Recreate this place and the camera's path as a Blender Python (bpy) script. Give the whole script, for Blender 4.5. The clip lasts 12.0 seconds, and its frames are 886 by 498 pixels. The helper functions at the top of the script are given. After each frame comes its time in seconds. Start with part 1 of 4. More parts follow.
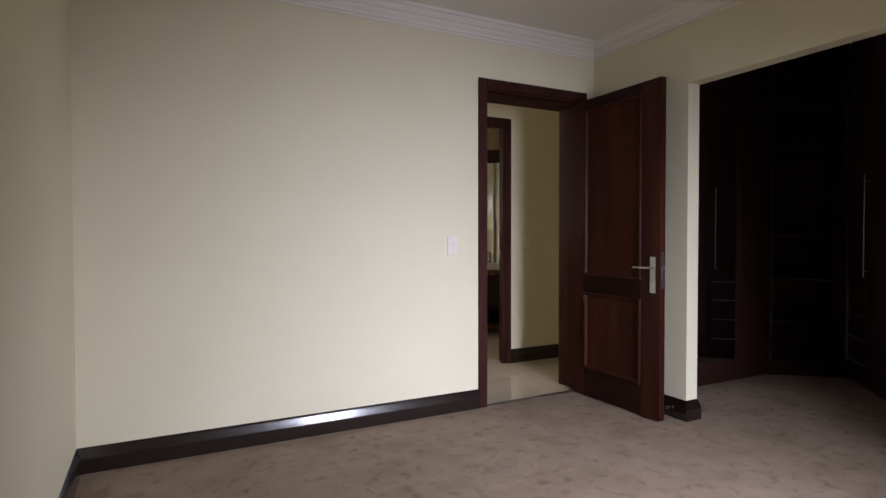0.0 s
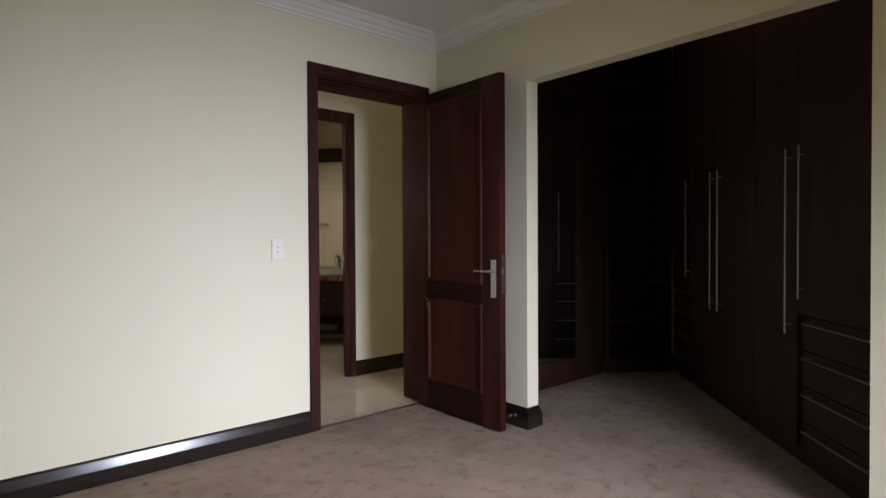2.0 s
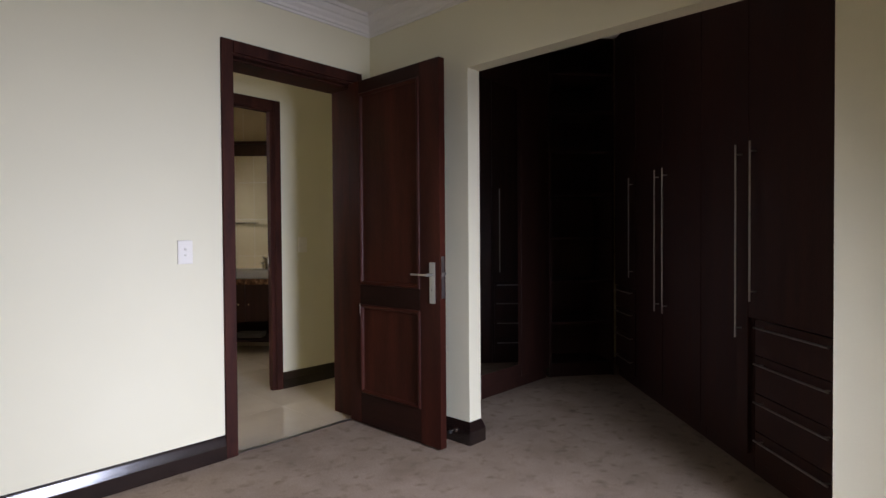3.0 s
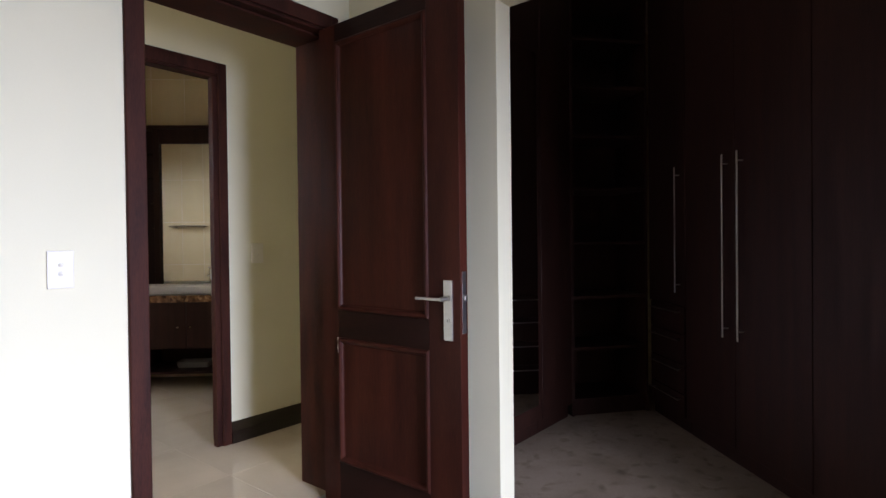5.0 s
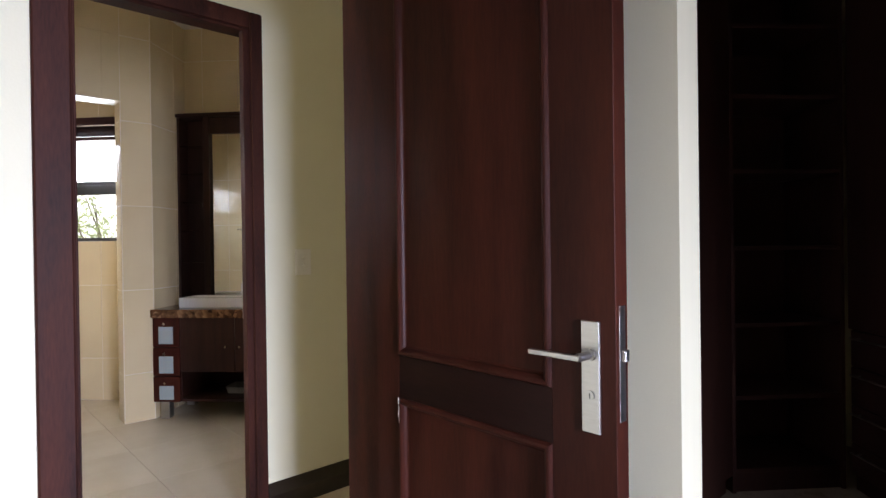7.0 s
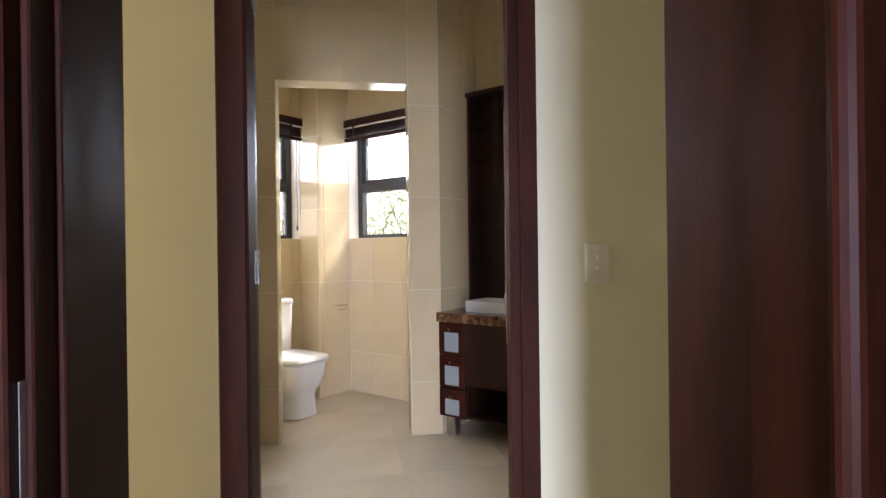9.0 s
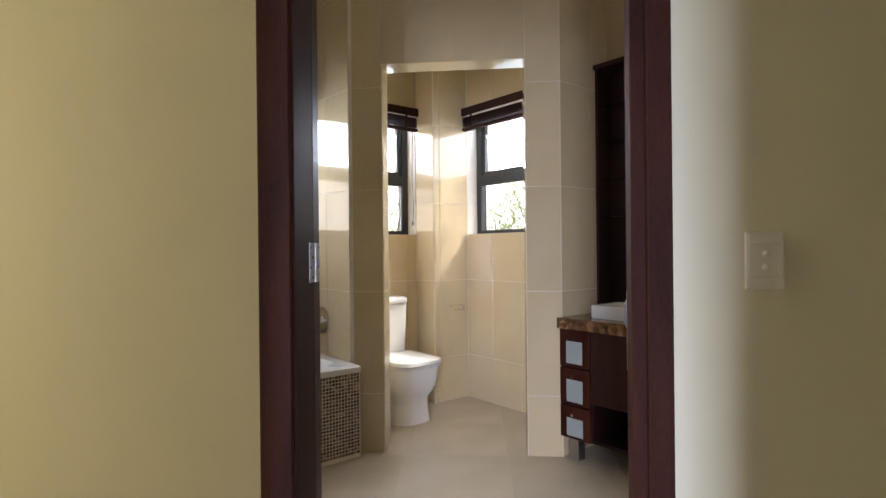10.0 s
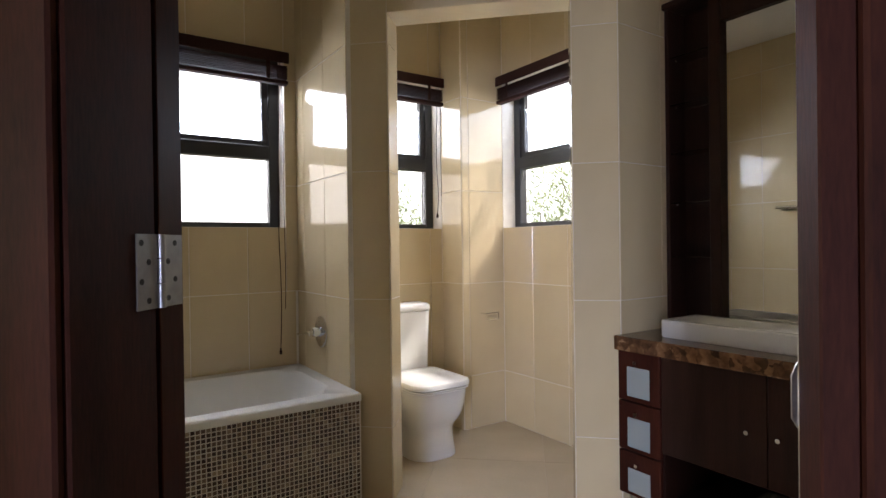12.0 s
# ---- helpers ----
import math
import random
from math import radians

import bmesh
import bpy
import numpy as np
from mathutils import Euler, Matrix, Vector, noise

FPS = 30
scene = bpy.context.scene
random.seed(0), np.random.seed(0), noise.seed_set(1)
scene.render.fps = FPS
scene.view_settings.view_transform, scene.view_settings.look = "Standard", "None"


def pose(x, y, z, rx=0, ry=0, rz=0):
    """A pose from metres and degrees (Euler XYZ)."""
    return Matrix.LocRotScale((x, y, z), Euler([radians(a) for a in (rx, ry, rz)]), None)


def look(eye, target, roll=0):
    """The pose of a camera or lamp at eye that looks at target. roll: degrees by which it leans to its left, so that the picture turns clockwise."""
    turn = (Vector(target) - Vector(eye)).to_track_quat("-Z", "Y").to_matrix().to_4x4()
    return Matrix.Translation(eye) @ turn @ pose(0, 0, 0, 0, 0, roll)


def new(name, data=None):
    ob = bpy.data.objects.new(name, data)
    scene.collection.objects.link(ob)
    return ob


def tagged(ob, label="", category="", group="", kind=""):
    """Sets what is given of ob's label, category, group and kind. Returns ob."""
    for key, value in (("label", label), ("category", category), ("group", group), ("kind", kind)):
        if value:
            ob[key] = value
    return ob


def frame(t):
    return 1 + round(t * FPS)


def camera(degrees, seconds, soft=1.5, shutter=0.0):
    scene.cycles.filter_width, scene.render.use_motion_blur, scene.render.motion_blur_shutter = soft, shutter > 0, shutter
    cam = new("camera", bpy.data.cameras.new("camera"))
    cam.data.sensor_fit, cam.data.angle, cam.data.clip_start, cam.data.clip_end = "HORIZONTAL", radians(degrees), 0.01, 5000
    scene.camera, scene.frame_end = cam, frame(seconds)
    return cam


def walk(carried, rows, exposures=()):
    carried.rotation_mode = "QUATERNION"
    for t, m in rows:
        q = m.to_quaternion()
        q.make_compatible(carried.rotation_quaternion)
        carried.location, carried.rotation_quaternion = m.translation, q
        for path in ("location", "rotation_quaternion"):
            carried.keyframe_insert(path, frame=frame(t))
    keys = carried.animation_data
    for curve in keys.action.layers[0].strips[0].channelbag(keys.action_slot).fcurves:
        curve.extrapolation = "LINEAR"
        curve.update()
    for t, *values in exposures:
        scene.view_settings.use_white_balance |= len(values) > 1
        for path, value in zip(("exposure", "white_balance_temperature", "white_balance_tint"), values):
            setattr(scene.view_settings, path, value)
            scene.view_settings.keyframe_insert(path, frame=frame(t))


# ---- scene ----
cam = camera(77.0, 12.0)
PATH = [
    (0, (-0.181, -0.327, 1.216), (0.738, 1.449, 1.171), -0.1),
    (0.5, (-0.103, -0.291, 1.198), (0.9, 1.439, 1.162), -0.1),
    (1.5, (0.053, -0.232, 1.215), (1.262, 1.361, 1.171), -0.2),
    (2, (0.193, -0.151, 1.204), (1.502, 1.361, 1.173), -0.3),
    (2.5, (0.299, -0.055, 1.253), (1.691, 1.38, 1.198), -0.3),
    (3, (0.416, 0.066, 1.213), (1.883, 1.425, 1.177), -0.4),
    (5, (1.013, 0.922, 1.227), (2.567, 2.182, 1.204), -0.66),
    (5.5, (1.187, 1.146, 1.243), (2.740, 2.407, 1.219), -0.67),
    (6, (1.336, 1.308, 1.238), (2.874, 2.586, 1.217), -0.63),
    (6.5, (1.504, 1.465, 1.245), (2.991, 2.803, 1.226), -0.72),
    (6.7, (1.577, 1.528, 1.244), (3.021, 2.912, 1.229), -0.75),
    (8.3, (2.073, 2.133, 1.224), (2.824, 3.987, 1.218), -0.77),
    (8.5, (2.122, 2.240, 1.219), (2.756, 4.137, 1.216), -0.77),
    (9, (2.227, 2.458, 1.225), (2.605, 4.422, 1.222), -0.73),
    (9.5, (2.330, 2.662, 1.222), (2.430, 4.660, 1.218), -0.73),
    (10, (2.403, 2.835, 1.207), (2.290, 4.831, 1.205), -0.58),
    (10.5, (2.422, 3.047, 1.218), (2.212, 5.036, 1.212), -0.56),
    (11, (2.460, 3.221, 1.221), (2.210, 5.205, 1.209), -0.64),
    (11.5, (2.485, 3.409, 1.191), (2.210, 5.390, 1.183), -0.59),
    (12, (2.489, 3.558, 1.204), (2.199, 5.537, 1.192), -0.76),
]
EXPOSURES = [(0, -0.24, 7250, 17), (2.5, -0.17, 7050, 15), (5, 0.36, 6600, 15), (6.5, 0.64, 6600, 15), (8.5, 0.66, 6650, 16), (9.0, 0.78, 6650, 16), (9.5, 0.70, 6650, 15),
             (10.0, 0.57, 6600, 15), (10.5, 0.43, 6600, 15), (11.5, 0.36, 6600, 16), (12, 0.32, 6600, 16)]
walk(cam, [(t, look(eye, target, roll)) for t, eye, target, roll in PATH], EXPOSURES)

# ---- light ----
world = bpy.data.worlds.new("sky")
scene.world = world
world.use_nodes = True
_nt = world.node_tree
_sky = _nt.nodes.new("ShaderNodeTexSky")
_sky.sky_type, _sky.sun_disc = "NISHITA", False
_sky.sun_elevation, _sky.sun_rotation = radians(49), radians(67)
_sky.dust_density = 6.0
_bg = _nt.nodes["Background"]
_bg.inputs[1].default_value = 0.15
_nt.links.new(_sky.outputs[0], _bg.inputs[0])
_sun = bpy.data.lights.new("sun", "SUN")
_sun.energy, _sun.angle, _sun.color = 3.2, radians(4), (1.0, 0.99, 0.94)
new("sun", _sun).matrix_world = look((0, 0, 20), (-16.2, -6.8, 0))


def window_lamp(name, eye, target, w, h, watts, colour, spread=180):
    """Skylight through a window's opening."""
    la = bpy.data.lights.new(name, "AREA")
    la.shape, la.size, la.size_y, la.energy, la.color = "RECTANGLE", w, h, watts, colour
    la.spread = radians(spread)
    ob = new(name, la)
    ob.matrix_world = look(eye, target)
    return ob


# ---- materials ----
def material(name, colour, rough=0.5, metal=0.0, spec=0.5):
    m = bpy.data.materials.new(name)
    m.use_nodes = True
    b = m.node_tree.nodes["Principled BSDF"]
    b.inputs["Base Color"].default_value = (*colour, 1)
    b.inputs["Roughness"].default_value = rough
    b.inputs["Metallic"].default_value = metal
    b.inputs["Specular IOR Level"].default_value = spec
    return m


def varied(name, lo, hi, scale, rough=0.5, stretch=(1, 1, 1), bump=0.0, bump_scale=80.0, fine=0.35, metal=0.0, spec=0.5, rough_var=0.1, coat=0.0, random_tint=0.0, detail=6.0):
    """Two scales of noise between two colours, with a fine relief."""
    m = material(name, lo, rough, metal, spec)
    nt = m.node_tree
    n, link = nt.nodes, nt.links.new
    b = n["Principled BSDF"]
    tc = n.new("ShaderNodeTexCoord")
    mp = n.new("ShaderNodeMapping")
    mp.inputs["Scale"].default_value = stretch
    link(tc.outputs["Object"], mp.inputs[0])
    big = n.new("ShaderNodeTexNoise")
    big.inputs["Scale"].default_value, big.inputs["Detail"].default_value = scale, detail
    link(mp.outputs[0], big.inputs["Vector"])
    small = n.new("ShaderNodeTexNoise")
    small.inputs["Scale"].default_value, small.inputs["Detail"].default_value = bump_scale, 4
    link(mp.outputs[0], small.inputs["Vector"])
    mix = n.new("ShaderNodeMix")
    mix.data_type = "FLOAT"
    mix.inputs[0].default_value = fine
    link(big.outputs["Fac"], mix.inputs[2])
    link(small.outputs["Fac"], mix.inputs[3])
    ramp = n.new("ShaderNodeValToRGB")
    ramp.color_ramp.elements[0].position, ramp.color_ramp.elements[1].position = 0.32, 0.68
    ramp.color_ramp.elements[0].color, ramp.color_ramp.elements[1].color = (*lo, 1), (*hi, 1)
    link(mix.outputs[0], ramp.inputs[0])
    out = ramp.outputs[0]
    if random_tint:
        info = n.new("ShaderNodeObjectInfo")
        hsv = n.new("ShaderNodeHueSaturation")
        rng = n.new("ShaderNodeMapRange")
        rng.inputs[3].default_value, rng.inputs[4].default_value = 1 - random_tint, 1 + random_tint
        link(info.outputs["Random"], rng.inputs[0])
        link(rng.outputs[0], hsv.inputs["Value"])
        link(out, hsv.inputs["Color"])
        out = hsv.outputs[0]
    link(out, b.inputs["Base Color"])
    rr = n.new("ShaderNodeMapRange")
    rr.inputs[3].default_value, rr.inputs[4].default_value = max(rough - rough_var, 0.02), min(rough + rough_var, 1)
    link(big.outputs["Fac"], rr.inputs[0])
    link(rr.outputs[0], b.inputs["Roughness"])
    if bump:
        bp = n.new("ShaderNodeBump")
        bp.inputs["Strength"].default_value, bp.inputs["Distance"].default_value = bump, 0.004
        link(small.outputs["Fac"], bp.inputs["Height"])
        link(bp.outputs[0], b.inputs["Normal"])
    b.inputs["Coat Weight"].default_value = coat
    b.inputs["Coat Roughness"].default_value = 0.15
    return m


PAINT = varied("cream_paint", (0.71, 0.665, 0.48), (0.75, 0.705, 0.52), 1.4, 0.62, bump=0.06, bump_scale=180, fine=0.25, spec=0.3)
CEILING = varied("white_ceiling_paint", (0.77, 0.75, 0.70), (0.81, 0.79, 0.74), 1.2, 0.8, bump=0.05, bump_scale=150)
CORNICE = varied("white_plaster", (0.76, 0.73, 0.68), (0.80, 0.77, 0.72), 3, 0.6)
WOOD = varied("dark_stained_mahogany", (0.021, 0.0054, 0.0038), (0.068, 0.0168, 0.0096), 1.6, 0.40, stretch=(5, 5, 0.55), bump=0.04, bump_scale=34, fine=0.28, rough_var=0.08, spec=0.35)
WOOD_RAIL = varied("near_black_stained_mahogany_rail", (0.012, 0.0052, 0.0042), (0.034, 0.0125, 0.0085), 1.6, 0.36, stretch=(0.55, 5, 5), bump=0.04, bump_scale=34, fine=0.28, rough_var=0.08, spec=0.3)
FRAME_WOOD = varied("worn_open_grain_mahogany", (0.016, 0.0049, 0.0036), (0.066, 0.0188, 0.0114), 2.2, 0.58, stretch=(6, 6, 0.9), bump=0.06, bump_scale=40, fine=0.35, rough_var=0.12, spec=0.5, random_tint=0.08)
for _m, _ior in ((WOOD, 1.27), (WOOD_RAIL, 1.24), (FRAME_WOOD, 1.23)):
    _m.node_tree.nodes["Principled BSDF"].inputs["IOR"].default_value = _ior


def carpet_material():
    """Cut pile with a fine fleck, trodden patches and scattered darker stains."""
    m = varied("taupe_carpet", (0.285, 0.215, 0.155), (0.410, 0.316, 0.236), 5.0, 0.95, bump=1.0, bump_scale=130, fine=0.5, spec=0.1, rough_var=0.04, detail=10)
    nt = m.node_tree
    n, link = nt.nodes, nt.links.new
    b, tc = n["Principled BSDF"], n["Texture Coordinate"]
    out = b.inputs["Base Color"].links[0].from_socket
    for scale, lo, hi, dark, warp in ((3.0, 0.52, 0.78, (0.74, 0.71, 0.67, 1), 0.2), (13.0, 0.54, 0.74, (0.64, 0.61, 0.56, 1), 0.25), (260.0, 0.40, 0.60, (0.70, 0.68, 0.66, 1), 0.0)):
        no = n.new("ShaderNodeTexNoise")
        no.inputs["Scale"].default_value, no.inputs["Detail"].default_value, no.inputs["Distortion"].default_value = scale, 8, warp
        link(tc.outputs["Object"], no.inputs["Vector"])
        rg = n.new("ShaderNodeMapRange")
        rg.inputs[1].default_value, rg.inputs[2].default_value = lo, hi
        link(no.outputs["Fac"], rg.inputs[0])
        mx = n.new("ShaderNodeMix")
        mx.data_type, mx.blend_type = "RGBA", "MULTIPLY"
        link(rg.outputs[0], mx.inputs[0])
        link(out, mx.inputs[6])
        mx.inputs[7].default_value = dark
        out = mx.outputs[2]
    link(out, b.inputs["Base Color"])
    return m


CARPET = carpet_material()
# darker pile: the shade of the round dent is put into this colour
DENT_SHADE = varied("dent_shade_carpet", (0.19, 0.14, 0.105), (0.27, 0.205, 0.155), 40, 0.95, bump=0.6, bump_scale=130, spec=0.1)
WOOD_DARK = varied("dark_skirting_wood", (0.009, 0.0055, 0.005), (0.018, 0.009, 0.007), 3, 0.20, stretch=(2, 2, 8), bump=0.05, bump_scale=30, coat=0.5, rough_var=0.05)
VENEER = varied("dark_wenge_veneer", (0.022, 0.0095, 0.0075), (0.050, 0.0188, 0.0130), 2.0, 0.45, stretch=(10, 10, 0.6), bump=0.08, bump_scale=24, fine=0.4, spec=0.20)
STEEL = varied("brushed_steel", (0.50, 0.49, 0.47), (0.60, 0.59, 0.57), 6, 0.32, stretch=(3, 3, 30), metal=1.0)
CHROME = material("chrome", (0.80, 0.80, 0.80), 0.08, 1.0)
PLASTIC = material("white_switch_plastic", (0.76, 0.72, 0.63), 0.35)
GREY_PLASTIC = material("grey_plastic", (0.30, 0.29, 0.27), 0.5)
TILE = varied("cream_wall_tile", (0.60, 0.480, 0.295), (0.66, 0.540, 0.340), 2.5, 0.10, fine=0.15, bump=0.02, bump_scale=12, rough_var=0.04, random_tint=0.025)
GROUT = varied("pale_grout", (0.76, 0.70, 0.60), (0.84, 0.79, 0.70), 12, 0.85)
FLOOR_GROUT = varied("beige_floor_grout", (0.49, 0.42, 0.31), (0.56, 0.48, 0.36), 12, 0.35)
FLOOR_TILE = varied("cream_floor_porcelain", (0.52, 0.44, 0.32), (0.60, 0.51, 0.38), 3.0, 0.10, fine=0.2, rough_var=0.05, random_tint=0.02)
CERAMIC = material("white_glazed_ceramic", (0.82, 0.82, 0.80), 0.07)
ACRYLIC = material("white_bath_acrylic", (0.80, 0.79, 0.75), 0.14)
MIRROR = material("mirror_glass", (0.86, 0.87, 0.86), 0.01, 1.0)
FRAME_METAL = varied("charcoal_window_aluminium", (0.022, 0.023, 0.025), (0.032, 0.033, 0.035), 8, 0.4)
BLIND = varied("dark_brown_blind", (0.030, 0.012, 0.010), (0.050, 0.020, 0.016), 5, 0.78, spec=0.15)
FROST = material("frosted_glass", (0.33, 0.37, 0.36), 0.35)


def marble_material():
    """Brown breccia marble: angular brown, rust and pale fragments in a dark ground."""
    m = material("brown_emperador_marble", (0.1, 0.05, 0.03), 0.14)
    nt = m.node_tree
    n, link = nt.nodes, nt.links.new
    tc = n.new("ShaderNodeTexCoord")
    wob = n.new("ShaderNodeTexNoise")
    wob.inputs["Scale"].default_value, wob.inputs["Detail"].default_value = 22, 6
    link(tc.outputs["Object"], wob.inputs["Vector"])
    add = n.new("ShaderNodeMixRGB")
    add.inputs[0].default_value = 0.07
    link(tc.outputs["Object"], add.inputs[1])
    link(wob.outputs["Color"], add.inputs[2])
    vo = n.new("ShaderNodeTexVoronoi")
    vo.inputs["Scale"].default_value = 34
    link(add.outputs[0], vo.inputs["Vector"])
    sep = n.new("ShaderNodeSeparateColor")
    link(vo.outputs["Color"], sep.inputs[0])
    mix = n.new("ShaderNodeMix")
    mix.inputs[0].default_value = 0.68
    link(sep.outputs[0], mix.inputs[2])
    link(wob.outputs["Fac"], mix.inputs[3])
    ramp = n.new("ShaderNodeValToRGB")
    e = ramp.color_ramp.elements
    e[0].position, e[0].color = 0.22, (0.030, 0.014, 0.008, 1)
    e[1].position, e[1].color = 0.74, (0.34, 0.20, 0.11, 1)
    for q, c in ((0.38, (0.085, 0.038, 0.018, 1)), (0.52, (0.14, 0.066, 0.030, 1)), (0.64, (0.24, 0.125, 0.060, 1))):
        e.new(q).color = c
    link(mix.outputs[0], ramp.inputs[0])
    link(ramp.outputs[0], n["Principled BSDF"].inputs["Base Color"])
    return m


MARBLE = marble_material()
ZINC = varied("dull_zinc_plate", (0.30, 0.30, 0.31), (0.42, 0.42, 0.43), 30, 0.42, metal=1.0)
# dark colour gives the screw heads the shade of their holes
SCREW = material("screw_hole_shade", (0.06, 0.06, 0.06), 0.5, 1.0)
MATT_BLACK = material("matt_black", (0.02, 0.02, 0.02), 0.7)
BRUSH = varied("garden_soil", (0.09, 0.08, 0.04), (0.16, 0.15, 0.08), 2, 0.95)
LEAF = varied("leaf_green", (0.26, 0.34, 0.13), (0.44, 0.52, 0.24), 6, 0.6)
BARK = varied("bark", (0.10, 0.08, 0.06), (0.2, 0.17, 0.13), 20, 0.9)


def glass_material():
    m = bpy.data.materials.new("clear_glass")
    m.use_nodes = True
    b = m.node_tree.nodes["Principled BSDF"]
    b.inputs["Base Color"].default_value = (0.97, 0.98, 0.98, 1)
    b.inputs["Roughness"].default_value, b.inputs["IOR"].default_value, b.inputs["Transmission Weight"].default_value = 0.0, 1.45, 1.0
    return m


GLASS = glass_material()


# ---- building helpers ----
def empty(name, x=0, y=0, z=0, rz=0):
    ob = new(name)
    ob.matrix_basis = pose(x, y, z, 0, 0, rz)
    ob.empty_display_size = 0.1
    return ob


def mesh_of(bm, name, mat, smooth=False):
    me = bpy.data.meshes.new(name)
    bmesh.ops.recalc_face_normals(bm, faces=bm.faces)
    bm.to_mesh(me)
    bm.free()
    for m in mat if isinstance(mat, (list, tuple)) else [mat]:
        me.materials.append(m)
    if smooth:
        for p in me.polygons:
            p.use_smooth = True
        me.set_sharp_from_angle(angle=radians(35))
    return me


def part(name, bm, mat, parent=None, label="", smooth=False, at=None):
    ob = new(name, mesh_of(bm, name, mat, smooth))
    if parent is not None:
        ob.parent = parent
    if at is not None:
        ob.matrix_basis = at
    if label:
        ob["label"] = label
    return ob


def add_box(bm, x0, x1, y0, y1, z0, z1, bevel=0.0, m=None, seg=1, mat=0):
    """A box between two corners, with bevelled edges, moved by m."""
    vs = [bm.verts.new((x, y, z)) for x in (x0, x1) for y in (y0, y1) for z in (z0, z1)]
    quads = [(0, 1, 3, 2), (4, 6, 7, 5), (0, 4, 5, 1), (2, 3, 7, 6), (0, 2, 6, 4), (1, 5, 7, 3)]
    fs = [bm.faces.new([vs[i] for i in q]) for q in quads]
    for f in fs:
        f.material_index = mat
    allv = set(vs)
    if bevel:
        es = {e for f in fs for e in f.edges}
        r = bmesh.ops.bevel(bm, geom=list(es), offset=bevel, segments=seg, affect="EDGES", profile=0.6)
        allv = {v for f in r["faces"] for v in f.verts} | {v for f in fs if f.is_valid for v in f.verts}
    if m is not None:
        bmesh.ops.transform(bm, matrix=m, verts=[v for v in allv if v.is_valid])
    return bm


def box(x0, x1, y0, y1, z0, z1, bevel=0.0, m=None, seg=1):
    return add_box(bmesh.new(), x0, x1, y0, y1, z0, z1, bevel, m, seg)


def add_tube(bm, pts, r, n=10, caps=True):
    """A round bar along points; r may be a list."""
    pts = [Vector(p) for p in pts]
    rs = r if isinstance(r, (list, tuple)) else [r] * len(pts)
    rings = []
    side = None
    for i, p in enumerate(pts):
        d = (pts[min(i + 1, len(pts) - 1)] - pts[max(i - 1, 0)]).normalized()
        if side is None:
            side = d.orthogonal().normalized()
        side = (side - d * side.dot(d)).normalized()
        up = d.cross(side)
        rings.append([bm.verts.new(p + (side * math.cos(a) + up * math.sin(a)) * rs[i]) for a in (2 * math.pi * k / n for k in range(n))])
    for a, b in zip(rings, rings[1:]):
        for k in range(n):
            bm.faces.new((a[k], a[(k + 1) % n], b[(k + 1) % n], b[k]))
    if caps:
        bm.faces.new(rings[0][::-1])
        bm.faces.new(rings[-1])
    return bm


def tube(pts, r, n=10):
    return add_tube(bmesh.new(), pts, r, n)


def loft(sections, close=True):
    """Skins closed loops of equal length."""
    bm = bmesh.new()
    rings = [[bm.verts.new(p) for p in s] for s in sections]
    n = len(rings[0])
    for a, b in zip(rings, rings[1:]):
        for k in range(n):
            bm.faces.new((a[k], a[(k + 1) % n], b[(k + 1) % n], b[k]))
    if close:
        bm.faces.new(rings[0][::-1])
        bm.faces.new(rings[-1])
    return bm


def rounded_rect(w, d, r, z, cx=0, cy=0, n=6):
    """A loop of points round a rectangle with round corners; r may be four radii."""
    rs = r if isinstance(r, (list, tuple)) else [r] * 4
    out = []
    for k, (sx, sy) in enumerate(((1, 1), (-1, 1), (-1, -1), (1, -1))):
        q = rs[k]
        for i in range(n + 1):
            a = math.pi / 2 * (k + i / n)
            out.append((cx + sx * (w / 2 - q) + q * math.cos(a), cy + sy * (d / 2 - q) + q * math.sin(a), z))
    return out


def line_frame(p0, p1):
    """A pose with x along p0 to p1 and y to its left."""
    dx, dy = p1[0] - p0[0], p1[1] - p0[1]
    return pose(p0[0], p0[1], 0, 0, 0, math.degrees(math.atan2(dy, dx))), math.hypot(dx, dy)


def cut_rects(s0, s1, z0, z1, holes):
    """The rectangle less the holes, as rectangles."""
    rects = [(s0, s1, z0, z1)]
    for h in holes:
        out = []
        for a, b, c, d in rects:
            x0, x1, y0, y1 = max(a, h[0]), min(b, h[1]), max(c, h[2]), min(d, h[3])
            if x0 >= x1 or y0 >= y1:
                out.append((a, b, c, d))
                continue
            out += [r for r in ((a, x0, c, d), (x1, b, c, d), (x0, x1, c, y0), (x0, x1, y1, d)) if r[1] - r[0] > 1e-4 and r[3] - r[2] > 1e-4]
        rects = out
    return rects


def wall(name, p0, p1, z0, z1, thick, mat, holes=(), label=""):
    """A wall whose room face runs from p0 to p1; its thickness lies to the left of that line."""
    m, length = line_frame(p0, p1)
    bm = bmesh.new()
    for a, b, c, d in cut_rects(0, length, z0, z1, holes):
        add_box(bm, a, b, 0, thick, c, d)
    ob = part(name, bm, mat)
    ob.matrix_basis = m
    tagged(ob, label, "wall", kind="structure")
    return ob


TILE_CACHE = {}


